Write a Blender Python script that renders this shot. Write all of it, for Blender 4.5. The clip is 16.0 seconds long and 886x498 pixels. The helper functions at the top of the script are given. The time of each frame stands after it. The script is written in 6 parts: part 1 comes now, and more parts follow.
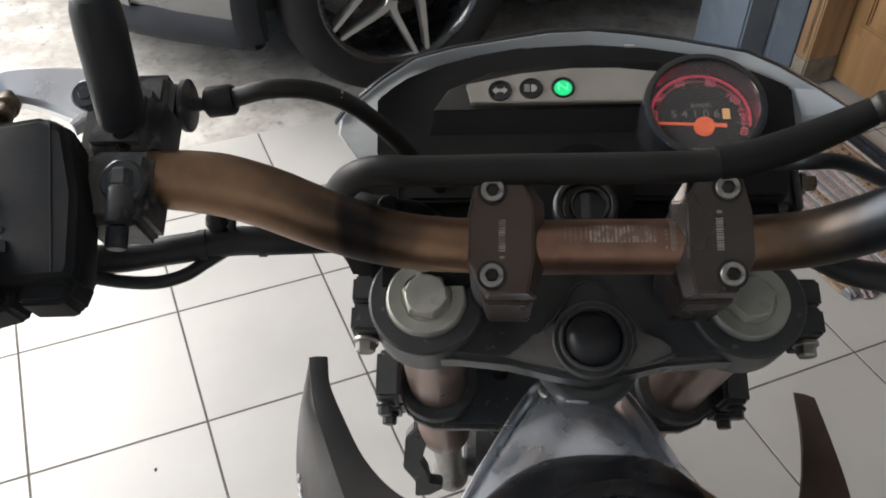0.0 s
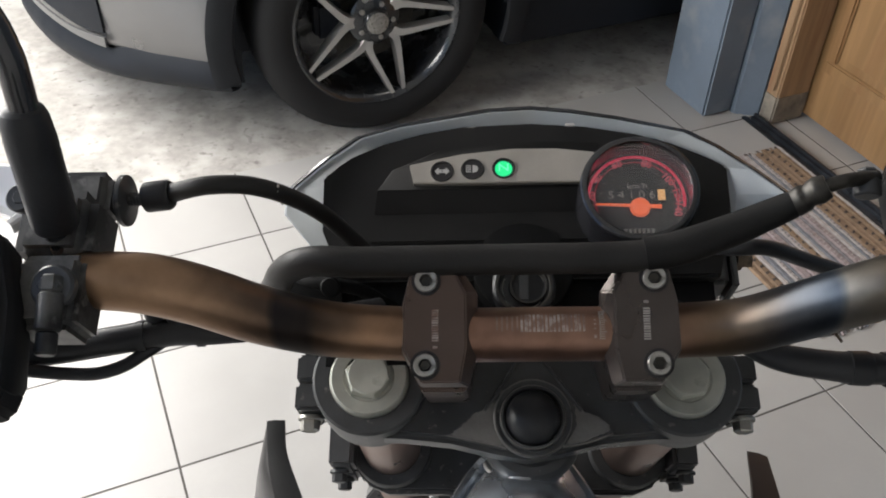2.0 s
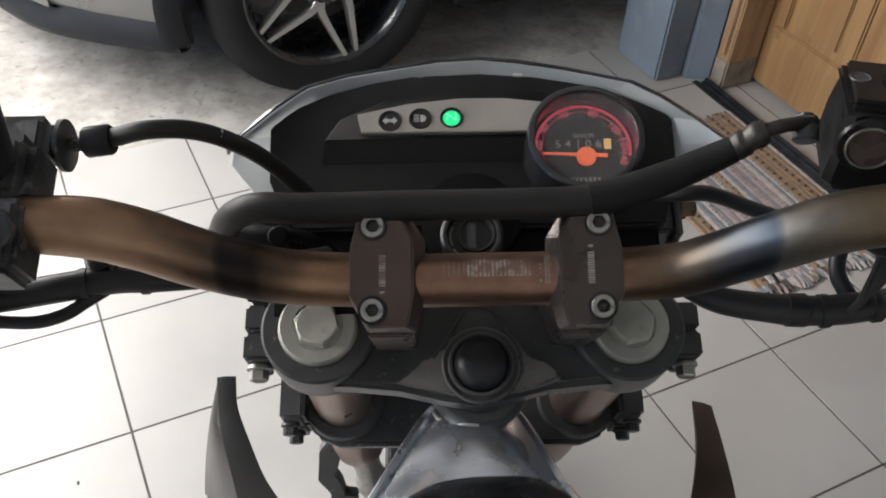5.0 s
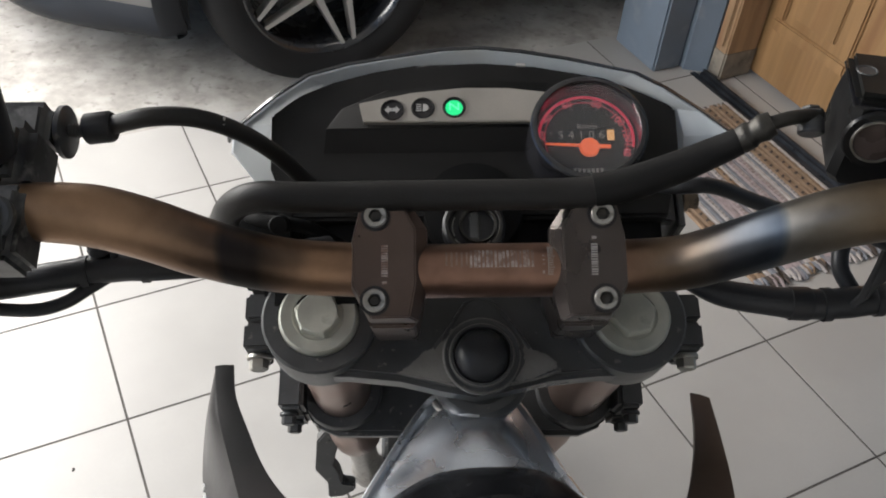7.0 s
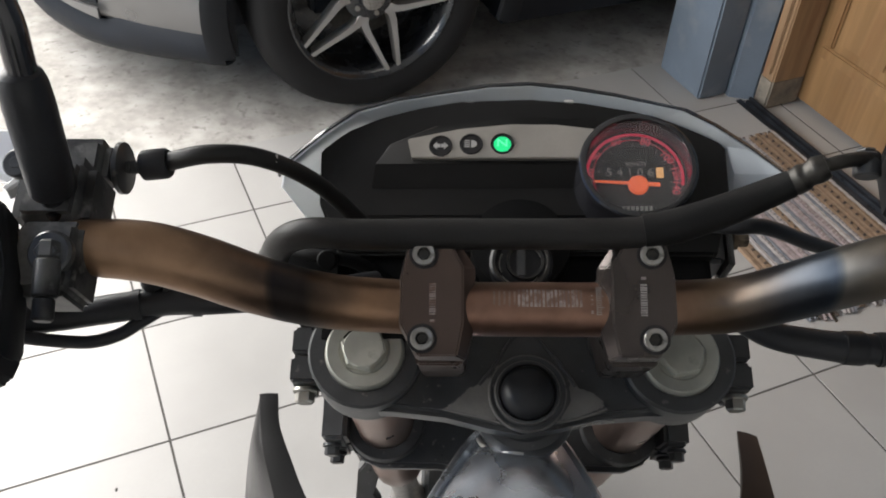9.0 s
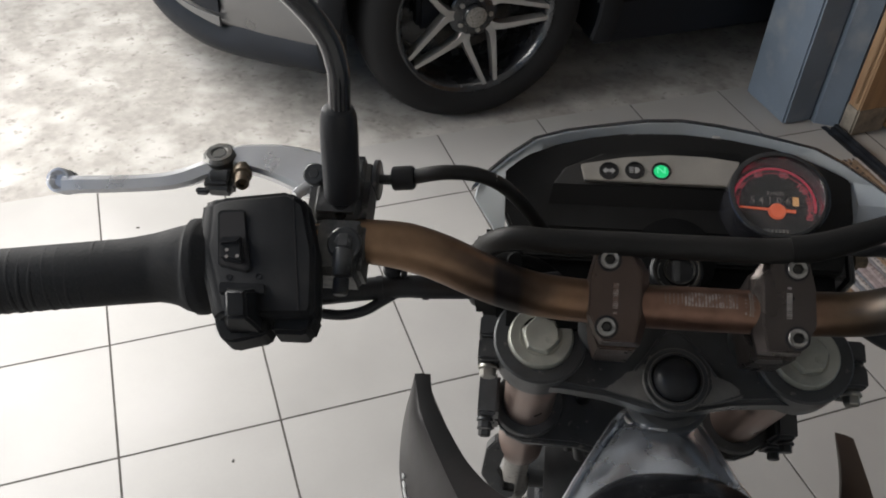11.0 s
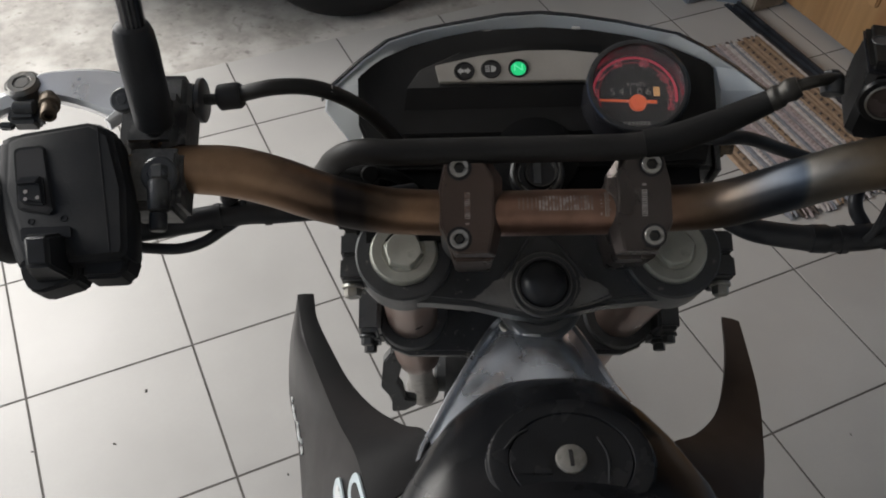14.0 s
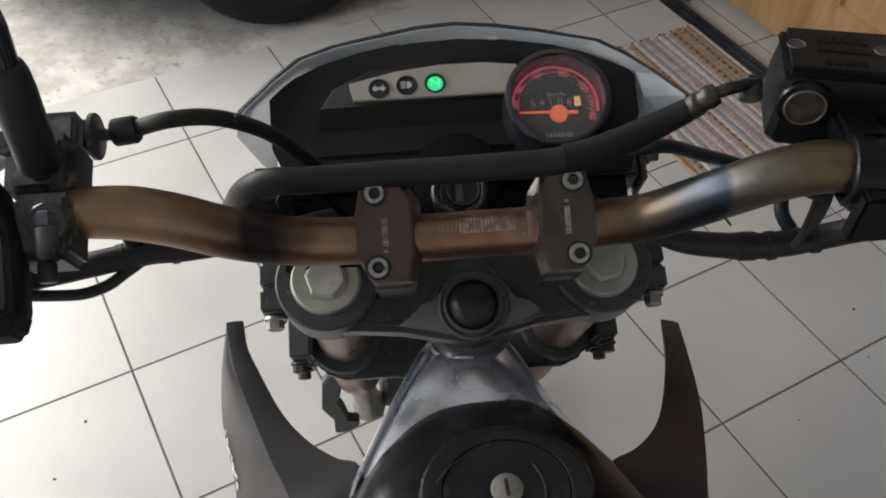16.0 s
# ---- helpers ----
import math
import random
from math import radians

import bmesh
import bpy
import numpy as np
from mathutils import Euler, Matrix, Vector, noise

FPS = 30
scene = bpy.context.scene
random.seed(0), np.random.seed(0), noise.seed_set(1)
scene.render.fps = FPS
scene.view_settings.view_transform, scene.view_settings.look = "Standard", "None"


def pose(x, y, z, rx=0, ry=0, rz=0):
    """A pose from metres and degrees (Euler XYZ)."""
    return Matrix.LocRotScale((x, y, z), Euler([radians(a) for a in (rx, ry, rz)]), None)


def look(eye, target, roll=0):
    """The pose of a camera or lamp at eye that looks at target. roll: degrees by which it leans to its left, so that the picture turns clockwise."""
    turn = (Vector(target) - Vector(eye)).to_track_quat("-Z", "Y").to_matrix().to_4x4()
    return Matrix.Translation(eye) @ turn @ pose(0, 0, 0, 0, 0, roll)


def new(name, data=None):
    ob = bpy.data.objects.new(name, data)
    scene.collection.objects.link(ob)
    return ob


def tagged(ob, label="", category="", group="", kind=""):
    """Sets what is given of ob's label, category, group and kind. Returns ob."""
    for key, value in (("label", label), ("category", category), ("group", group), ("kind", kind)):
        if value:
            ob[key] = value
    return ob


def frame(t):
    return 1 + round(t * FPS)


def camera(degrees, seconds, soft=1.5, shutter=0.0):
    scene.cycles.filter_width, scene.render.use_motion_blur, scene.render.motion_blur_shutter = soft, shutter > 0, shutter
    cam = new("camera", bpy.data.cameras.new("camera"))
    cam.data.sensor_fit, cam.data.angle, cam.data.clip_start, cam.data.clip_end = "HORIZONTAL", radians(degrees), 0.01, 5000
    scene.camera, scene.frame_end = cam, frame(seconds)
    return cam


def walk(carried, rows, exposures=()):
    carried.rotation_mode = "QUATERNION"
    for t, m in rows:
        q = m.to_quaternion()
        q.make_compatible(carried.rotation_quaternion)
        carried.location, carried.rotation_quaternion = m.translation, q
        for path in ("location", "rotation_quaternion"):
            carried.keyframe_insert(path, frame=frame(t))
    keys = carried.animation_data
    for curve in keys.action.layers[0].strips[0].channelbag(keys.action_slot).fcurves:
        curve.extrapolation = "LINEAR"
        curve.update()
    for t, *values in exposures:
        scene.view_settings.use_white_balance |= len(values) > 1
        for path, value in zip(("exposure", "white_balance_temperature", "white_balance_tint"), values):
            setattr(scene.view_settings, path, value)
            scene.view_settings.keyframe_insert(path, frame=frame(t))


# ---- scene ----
cam = camera(52.8, 16.0, soft=1.9)
PATH = [
    (0, (-0.615, -1.053, 1.297), (-0.016, 0.31, -0.038), 1.6),
    (0.5, (-0.597, -1.051, 1.31), (0.004, 0.319, -0.018), 1.3),
    (1, (-0.594, -1.053, 1.326), (0.002, 0.321, 0.001), 1.0),
    (1.5, (-0.594, -1.05, 1.328), (0.019, 0.327, 0.014), 1.4),
    (2, (-0.585, -1.05, 1.329), (0.054, 0.336, 0.037), 1.9),
    (2.5, (-0.586, -1.059, 1.336), (0.079, 0.332, 0.062), 2.3),
    (3, (-0.587, -1.064, 1.34), (0.107, 0.306, 0.058), 3.4),
    (3.5, (-0.588, -1.059, 1.324), (0.122, 0.288, 0.029), 3.7),
    (4, (-0.583, -1.061, 1.323), (0.13, 0.268, 0.009), 3.9),
    (4.5, (-0.585, -1.06, 1.323), (0.126, 0.254, -0.006), 4.0),
    (5, (-0.584, -1.06, 1.321), (0.127, 0.242, -0.02), 4.2),
    (7.5, (-0.589, -1.054, 1.319), (0.126, 0.227, -0.041), 5.1),
    (8, (-0.591, -1.052, 1.316), (0.122, 0.228, -0.045), 5.1),
    (8.5, (-0.587, -1.055, 1.319), (0.12, 0.233, -0.038), 4.8),
    (9, (-0.589, -1.05, 1.326), (0.058, 0.301, 0.0), 3.4),
    (9.5, (-0.632, -1.061, 1.372), (-0.09, 0.372, 0.086), 2.3),
    (9.7, (-0.659, -1.072, 1.368), (-0.134, 0.381, 0.097), 3.5),
    (11.8, (-0.705, -1.103, 1.412), (-0.167, 0.258, 0.049), 3.0),
    (12, (-0.705, -1.1, 1.407), (-0.162, 0.251, 0.036), 3.2),
    (12.5, (-0.706, -1.098, 1.403), (-0.168, 0.226, 0.004), 3.0),
    (13, (-0.708, -1.093, 1.394), (-0.156, 0.176, -0.05), 3.0),
    (13.5, (-0.672, -1.092, 1.384), (-0.086, 0.14, -0.08), 3.3),
    (14, (-0.641, -1.094, 1.385), (-0.022, 0.111, -0.087), 3.2),
    (14.5, (-0.635, -1.094, 1.38), (0.015, 0.091, -0.094), 3.2),
    (15, (-0.629, -1.084, 1.379), (0.067, 0.077, -0.093), 4.1),
    (15.5, (-0.611, -1.088, 1.385), (0.098, 0.067, -0.086), 3.8),
    (16, (-0.611, -1.078, 1.381), (0.101, 0.075, -0.089), 3.4),
]

EXPOSURES = [(0.0, 0.42), (0.5, 0.43), (1.0, 0.55), (2.5, 0.60), (9.0, 0.53), (9.7, 0.41), (11.8, -0.22), (12.5, -0.31), (13.0, -0.40), (13.5, -0.32), (14.0, -0.09), (15.0, 0.18), (16.0, 0.38)]
walk(cam, [(t, look(eye, target, roll)) for t, eye, target, roll in PATH], EXPOSURES)

# ---- light ----
world = bpy.data.worlds.new("sky")
scene.world = world
world.use_nodes = True
wn = world.node_tree.nodes
sky = wn.new("ShaderNodeTexSky")
sky.sky_type, sky.sun_disc = "NISHITA", False
sky.sun_elevation, sky.sun_rotation = radians(64), radians(31)
wn["Background"].inputs["Strength"].default_value = 0.13
world.node_tree.links.new(sky.outputs[0], wn["Background"].inputs["Color"])

sun_lamp = bpy.data.lights.new("sun", "SUN")
sun_lamp.energy, sun_lamp.angle, sun_lamp.color = 3.5, radians(0.6), (1.0, 0.95, 0.87)
sun = new("sun", sun_lamp)
sun.matrix_world = look((3, 5, 12), (0, 0, 0))

day_lamp = bpy.data.lights.new("open_front_daylight", "AREA")
day_lamp.shape, day_lamp.size, day_lamp.size_y, day_lamp.energy = "RECTANGLE", 3.2, 1.0, 119.0
day_lamp.color = (1.0, 0.968, 0.922)
day = new("open_front_daylight", day_lamp)
day.matrix_world = look((-1.90, 0.92, 1.50), (-1.05, 0.12, 0.0))

# ---- materials ----
def surface(name, base, rough=0.5, metal=0.0, vary=0.15, scale=25.0, grain=400.0, bump=0.08, coat=0.0,
            stain=None, stain_scale=6.0, stain_at=(0.5, 0.65), stain2=None, stain2_scale=20.0, stain2_at=(0.6, 0.7), random_tone=0.0, emit=None, power=0.0, spec=0.5, shift=False, stretch=None):
    m = bpy.data.materials.new(name)
    m.use_nodes = True
    t = m.node_tree
    p = t.nodes["Principled BSDF"]
    co = t.nodes.new("ShaderNodeTexCoord")
    place = co.outputs["Object"]
    if shift:
        own = t.nodes.new("ShaderNodeObjectInfo")
        far = t.nodes.new("ShaderNodeVectorMath")
        far.operation = "SCALE"
        far.inputs[0].default_value = (37.0, 61.0, 23.0)
        t.links.new(own.outputs["Random"], far.inputs["Scale"])
        plus = t.nodes.new("ShaderNodeVectorMath")
        plus.operation = "ADD"
        t.links.new(place, plus.inputs[0])
        t.links.new(far.outputs[0], plus.inputs[1])
        place = plus.outputs[0]

    if stretch:
        drawn = t.nodes.new("ShaderNodeMapping")
        drawn.inputs["Scale"].default_value = stretch
        t.links.new(place, drawn.inputs[0])
        place = drawn.outputs[0]

    def noise_at(s, detail=4.0):
        n = t.nodes.new("ShaderNodeTexNoise")
        n.inputs["Scale"].default_value, n.inputs["Detail"].default_value = s, detail
        t.links.new(place, n.inputs["Vector"])
        return n.outputs["Fac"]

    def mixed(fac, a, b, how="MIX"):
        x = t.nodes.new("ShaderNodeMix")
        x.data_type, x.blend_type = "RGBA", how
        for sock, v in ((x.inputs[0], fac), (x.inputs[6], a), (x.inputs[7], b)):
            if isinstance(v, (tuple, float, int)):
                sock.default_value = v
            else:
                t.links.new(v, sock)
        return x.outputs[2]

    def span(v, lo, hi, a=0.0, b=1.0):
        r = t.nodes.new("ShaderNodeMapRange")
        for n, x in ((1, lo), (2, hi), (3, a), (4, b)):
            r.inputs[n].default_value = x
        t.links.new(v, r.inputs[0])
        return r.outputs[0]

    dark = tuple(c * (1 - vary) for c in base) + (1,)
    light = tuple(min(1.0, c * (1 + vary)) for c in base) + (1,)
    coarse, fine = noise_at(scale, 5.0), noise_at(grain, 2.0)
    colour = mixed(span(coarse, 0.3, 0.7), dark, light)
    colour = mixed(span(fine, 0.3, 0.7, 0.0, 0.25), colour, tuple(c * (1 - 1.2 * vary) for c in base) + (1,))
    if stain:
        colour = mixed(span(noise_at(stain_scale, 8.0), *stain_at), colour, tuple(stain) + (1,))
    if stain2:
        colour = mixed(span(noise_at(stain2_scale, 9.0), *stain2_at), colour, tuple(stain2) + (1,))
    if random_tone:
        info = t.nodes.new("ShaderNodeObjectInfo")
        lum = span(info.outputs["Random"], 0.0, 1.0, 1 - random_tone, 1.0)
        grey = t.nodes.new("ShaderNodeCombineColor")
        for n in range(3):
            t.links.new(lum, grey.inputs[n])
        colour = mixed(1.0, colour, grey.outputs[0], "MULTIPLY")
    t.links.new(colour, p.inputs["Base Color"])
    t.links.new(span(coarse, 0.3, 0.7, max(0.02, rough - 0.08), min(1.0, rough + 0.1)), p.inputs["Roughness"])
    p.inputs["Metallic"].default_value = metal
    p.inputs["Coat Weight"].default_value = coat
    p.inputs["Specular IOR Level"].default_value = spec
    if bump:
        b = t.nodes.new("ShaderNodeBump")
        b.inputs["Strength"].default_value, b.inputs["Distance"].default_value = bump, 0.002
        t.links.new(fine, b.inputs["Height"])
        t.links.new(b.outputs[0], p.inputs["Normal"])
    if emit:
        p.inputs["Emission Color"].default_value = tuple(emit) + (1,)
        p.inputs["Emission Strength"].default_value = power
    return m


M_TILE = surface("glazed_tile", (0.372, 0.361, 0.347), 0.36, vary=0.06, scale=5, grain=160, bump=0.015, random_tone=0.06, shift=True)
M_GROUT = surface("grout", (0.085, 0.079, 0.073), 0.9, vary=0.3, scale=14, grain=300, bump=0.3)
M_CONCRETE = surface("concrete", (0.31, 0.294, 0.272), 0.8, vary=0.18, scale=38, grain=160, bump=0.3, stain=(0.45, 0.435, 0.41), stain_scale=9.0, stain_at=(0.44, 0.66), stain2=(0.20, 0.188, 0.172), stain2_scale=46.0, stain2_at=(0.58, 0.74))
M_PLINTH = surface("weathered_plinth", (0.24, 0.21, 0.17), 0.8, vary=0.3, scale=30, grain=200, bump=0.2, stain=(0.09, 0.08, 0.07), stain_scale=18, stain_at=(0.5, 0.7))
M_WALL = surface("blue_grey_wall_paint", (0.138, 0.172, 0.218), 0.75, vary=0.12, scale=7, grain=200, bump=0.15, stain=(0.24, 0.255, 0.27), stain_scale=9, stain_at=(0.55, 0.8))
M_PLASTER = surface("plaster", (0.70, 0.70, 0.69), 0.9, vary=0.08, scale=4, grain=150, bump=0.2)
M_TEAK = surface("varnished_teak", (0.285, 0.165, 0.074), 0.38, vary=0.20, scale=34, grain=260, bump=0.06, coat=0.2, stain=(0.205, 0.105, 0.045), stain_scale=16, stain_at=(0.52, 0.72), stretch=(1.0, 1.0, 0.07))
M_TEAK_DARK = surface("weathered_teak", (0.33, 0.21, 0.118), 0.5, vary=0.22, scale=40, grain=260, bump=0.1, stain=(0.22, 0.105, 0.055), stain_scale=18, stain_at=(0.50, 0.70), stain2=(0.40, 0.34, 0.27), stain2_scale=14, stain2_at=(0.63, 0.78), stretch=(1.0, 1.0, 0.10))
M_RAIL = surface("dark_steel_rail", (0.05, 0.055, 0.065), 0.35, metal=0.7, vary=0.3)
M_BLACK = surface("black_plastic", (0.020, 0.0203, 0.022), 0.42, vary=0.25, scale=40, grain=900, bump=0.05, stain=(0.03, 0.028, 0.026), stain_scale=22, stain_at=(0.6, 0.85), spec=0.3)
M_GLOSS = surface("gloss_black", (0.016, 0.016, 0.0185), 0.16, vary=0.2, scale=20, bump=0.01, coat=0.5)
M_RUBBER = surface("black_rubber", (0.021, 0.0216, 0.0240), 0.38, vary=0.3, scale=30, grain=500, bump=0.06, stain=(0.03, 0.028, 0.026), stain_scale=15, stain_at=(0.6, 0.9), spec=0.3)
M_HOSE = surface("rubber_hose", (0.018, 0.0168, 0.0158), 0.5, vary=0.2, scale=30, grain=700, bump=0.1, spec=0.25)
M_CASTBLACK = surface("black_painted_alloy", (0.051, 0.052, 0.053), 0.33, vary=0.3, scale=30, grain=600, bump=0.04, stain=(0.045, 0.045, 0.045), stain_scale=45, stain_at=(0.62, 0.8), stain2=(0.16, 0.15, 0.135), stain2_scale=150, stain2_at=(0.65, 0.72), spec=0.4)
M_WORN = surface("worn_alloy", (0.155, 0.148, 0.138), 0.5, metal=0.35, vary=0.25, scale=40, grain=600, bump=0.1, stain=(0.02, 0.022, 0.025), stain_scale=60, stain_at=(0.70, 0.76))
M_CLAMP = surface("brown_anodised_alloy", (0.105, 0.075, 0.062), 0.33, metal=0.75, vary=0.12, scale=30, grain=900, bump=0.03)
# same clamp alloy, darker and cooler to paint shade onto the right clamp
M_CLAMPSHADE = surface("shaded_anodised_alloy", (0.076, 0.064, 0.059), 0.28, metal=0.75, vary=0.15, scale=30, grain=900, bump=0.03)
M_STEEL = surface("zinc_steel", (0.40, 0.39, 0.355), 0.42, metal=1.0, vary=0.15, scale=60, grain=800, bump=0.04)
M_PERCH = surface("worn_grey_alloy", (0.14, 0.137, 0.13), 0.5, metal=0.5, vary=0.3, scale=60, grain=700, bump=0.08, stain=(0.024, 0.024, 0.025), stain_scale=45, stain_at=(0.47, 0.62), stain2=(0.30, 0.29, 0.275), stain2_scale=55, stain2_at=(0.61, 0.68))
M_PERCHBODY = surface("grimy_cast_alloy", (0.10, 0.098, 0.094), 0.5, metal=0.4, vary=0.3, scale=40, grain=700, bump=0.08, stain=(0.018, 0.018, 0.019), stain_scale=30, stain_at=(0.45, 0.62), stain2=(0.14, 0.135, 0.13), stain2_scale=90, stain2_at=(0.62, 0.72))
M_PIVOT = surface("rusty_pivot_steel", (0.15, 0.147, 0.14), 0.42, metal=0.7, vary=0.2, scale=80, stain=(0.13, 0.11, 0.09), stain_scale=70, stain_at=(0.48, 0.62))
M_BOLT = surface("dull_bolt_steel", (0.36, 0.345, 0.32), 0.42, metal=0.9, vary=0.25, scale=120, stain=(0.10, 0.09, 0.08), stain_scale=160, stain_at=(0.55, 0.7))
M_BRASS = surface("grimy_brass", (0.15, 0.115, 0.082), 0.45, metal=0.8, vary=0.3, scale=90, stain=(0.03, 0.025, 0.02), stain_scale=120, stain_at=(0.52, 0.7))
M_FERRULE = surface("oily_steel", (0.055, 0.051, 0.045), 0.46, metal=0.7, vary=0.35, scale=70, grain=700, bump=0.06, stain=(0.02, 0.02, 0.02), stain_scale=60, stain_at=(0.5, 0.7))
M_RES = surface("black_reservoir_paint", (0.006, 0.006, 0.0062), 0.3, vary=0.3, scale=30, grain=500, bump=0.03, stain=(0.016, 0.015, 0.014), stain_scale=30, stain_at=(0.58, 0.8), spec=0.22)
M_DASH = surface("matt_dash_plastic", (0.0125, 0.0120, 0.0114), 0.5, vary=0.25, scale=30, grain=900, bump=0.05, stain=(0.012, 0.0112, 0.0105), stain_scale=18, stain_at=(0.55, 0.85), spec=0.18)
M_SIGHT = surface("brown_fluid_window", (0.05, 0.038, 0.034), 0.25, vary=0.3, scale=80, bump=0.0)
M_HOUSING = surface("dusty_black_housing", (0.0125, 0.0130, 0.0140), 0.6, vary=0.25, scale=40, grain=800, bump=0.06, stain=(0.028, 0.027, 0.026), stain_scale=25, stain_at=(0.52, 0.8), spec=0.18)
M_SWITCH = surface("grey_black_switch", (0.0145, 0.0150, 0.0162), 0.42, vary=0.2, scale=60, grain=900, bump=0.04, spec=0.22)
M_LID = surface("matt_black_lid", (0.008, 0.008, 0.0075), 0.36, vary=0.3, scale=60, grain=700, bump=0.06, stain=(0.02, 0.019, 0.017), stain_scale=40, stain_at=(0.6, 0.8), spec=0.2)
M_GRIP = surface("grip_rubber", (0.020, 0.0202, 0.0212), 0.72, vary=0.3, scale=50, grain=500, bump=0.14, stain=(0.03, 0.028, 0.026), stain_scale=30, stain_at=(0.6, 0.85), spec=0.3)
M_CAP = surface("brushed_alloy_cap", (0.40, 0.40, 0.355), 0.5, metal=0.6, vary=0.15, scale=50, grain=900, bump=0.05, stain=(0.52, 0.52, 0.46), stain_scale=28, stain_at=(0.45, 0.7), stain2=(0.22, 0.21, 0.17), stain2_scale=60, stain2_at=(0.62, 0.75))
M_ALLOY = surface("polished_frame_alloy", (0.70, 0.74, 0.80), 0.27, metal=0.90, vary=0.12, scale=30, grain=700, bump=0.03)
M_LOCK = surface("worn_lock_metal", (0.27, 0.255, 0.23), 0.5, metal=0.5, vary=0.25, scale=90, grain=900, bump=0.06, stain=(0.16, 0.14, 0.12), stain_scale=120, stain_at=(0.5, 0.75))
M_LEVER = surface("silver_lever_alloy", (0.76, 0.76, 0.77), 0.3, metal=0.75, vary=0.05, scale=40, grain=700, bump=0.02)
M_FORK = surface("bronze_fork_tube", (0.36, 0.265, 0.225), 0.33, metal=0.85, vary=0.15, scale=20, grain=500, bump=0.03)
M_WHITE = surface("white_plastic", (0.56, 0.60, 0.63), 0.5, vary=0.08, scale=18, grain=400, bump=0.04, stain=(0.46, 0.45, 0.42), stain_scale=14, stain_at=(0.55, 0.85))
wt = M_WHITE.node_tree
glow = wt.nodes.new("ShaderNodeBsdfTranslucent")
glow.inputs["Color"].default_value = (0.74, 0.75, 0.75, 1)
through_mix = wt.nodes.new("ShaderNodeMixShader")
through_mix.inputs[0].default_value = 0.45
wt.links.new(wt.nodes["Principled BSDF"].outputs[0], through_mix.inputs[1])
wt.links.new(glow.outputs[0], through_mix.inputs[2])
wt.links.new(through_mix.outputs[0], wt.nodes["Material Output"].inputs["Surface"])
M_SILVERSTRIP = surface("silver_dash_trim", (0.40, 0.37, 0.33), 0.38, metal=0.55, vary=0.1, scale=40, grain=900, bump=0.03)
M_SHROUD = surface("faded_shroud_plastic", (0.0108, 0.0105, 0.011), 0.55, vary=0.2, scale=14, grain=500, bump=0.06, stain=(0.023, 0.020, 0.0195), stain_scale=8, stain_at=(0.5, 0.8), spec=0.09)
M_SHROUDBROWN = surface("brown_black_plastic", (0.020, 0.0145, 0.0125), 0.5, vary=0.25, scale=14, grain=500, bump=0.06, stain=(0.034, 0.022, 0.018), stain_scale=9, stain_at=(0.45, 0.75), spec=0.2)
M_TANK = surface("dull_black_tank", (0.010, 0.0105, 0.012), 0.21, vary=0.25, scale=24, grain=700, bump=0.02, stain=(0.017, 0.017, 0.018), stain_scale=16, stain_at=(0.5, 0.8), spec=0.28)
# trim grey taken almost to black to hold the shadow at the arch
M_CARGREY = surface("shaded_arch_trim", (0.017, 0.018, 0.020), 0.7, vary=0.2, scale=9, spec=0.15)
M_DECAL = surface("white_decal", (0.55, 0.56, 0.55), 0.45, vary=0.12, scale=90, bump=0.0, stain=(0.2, 0.19, 0.18), stain_scale=160, stain_at=(0.6, 0.7))
M_DECALBLUE = surface("pale_blue_decal", (0.42, 0.48, 0.50), 0.4, vary=0.12, scale=90, bump=0.0)
M_SKIN = surface("sun_faded_plastic", (0.0108, 0.0098, 0.0100), 0.38, vary=0.2, scale=10, grain=500, bump=0.06, stain=(0.018, 0.0145, 0.014), stain_scale=7, stain_at=(0.5, 0.8), spec=0.13)
M_CARSILVER = surface("silver_car_paint", (0.125, 0.125, 0.127), 0.32, metal=0.55, vary=0.05, scale=5, grain=300, bump=0.0, coat=0.6)
M_CARDARK = surface("dark_car_plastic", (0.010, 0.012, 0.016), 0.55, vary=0.2, scale=9, spec=0.2)
M_TYRE = surface("tyre_rubber", (0.014, 0.014, 0.0145), 0.75, vary=0.25, scale=12, grain=220, bump=0.2, spec=0.25)
M_RIMBLACK = surface("gloss_black_rim", (0.015, 0.016, 0.018), 0.25, vary=0.2, coat=0.4)
M_RIMSILVER = surface("machined_rim", (0.46, 0.45, 0.43), 0.35, metal=0.85, vary=0.08)
# near-black, so that the parts under the dash carry the recess's shade
M_VOID = surface("recess_shade_black", (0.004, 0.004, 0.004), 0.7, vary=0.2, bump=0.0, spec=0.15)
M_DIAL = surface("black_dial", (0.012, 0.010, 0.010), 0.6, vary=0.1, bump=0.0)
M_RED = surface("backlit_red", (0.35, 0.02, 0.03), 0.6, vary=0.05, bump=0.0, emit=(1.0, 0.06, 0.15), power=0.29)
M_ORANGE = surface("lit_orange_needle", (0.6, 0.12, 0.03), 0.6, vary=0.05, bump=0.0, emit=(1.0, 0.16, 0.06), power=0.42)
M_AMBER = surface("lit_odometer_drum", (0.5, 0.33, 0.18), 0.6, vary=0.05, bump=0.0, emit=(1.0, 0.5, 0.16), power=0.38)
M_FAINT = surface("faint_print", (0.36, 0.34, 0.315), 0.6, vary=0.2, scale=300, bump=0.0)
M_NUMBER = surface("dim_red_print", (0.30, 0.06, 0.07), 0.6, vary=0.1, bump=0.0, emit=(1.0, 0.20, 0.24), power=0.3)
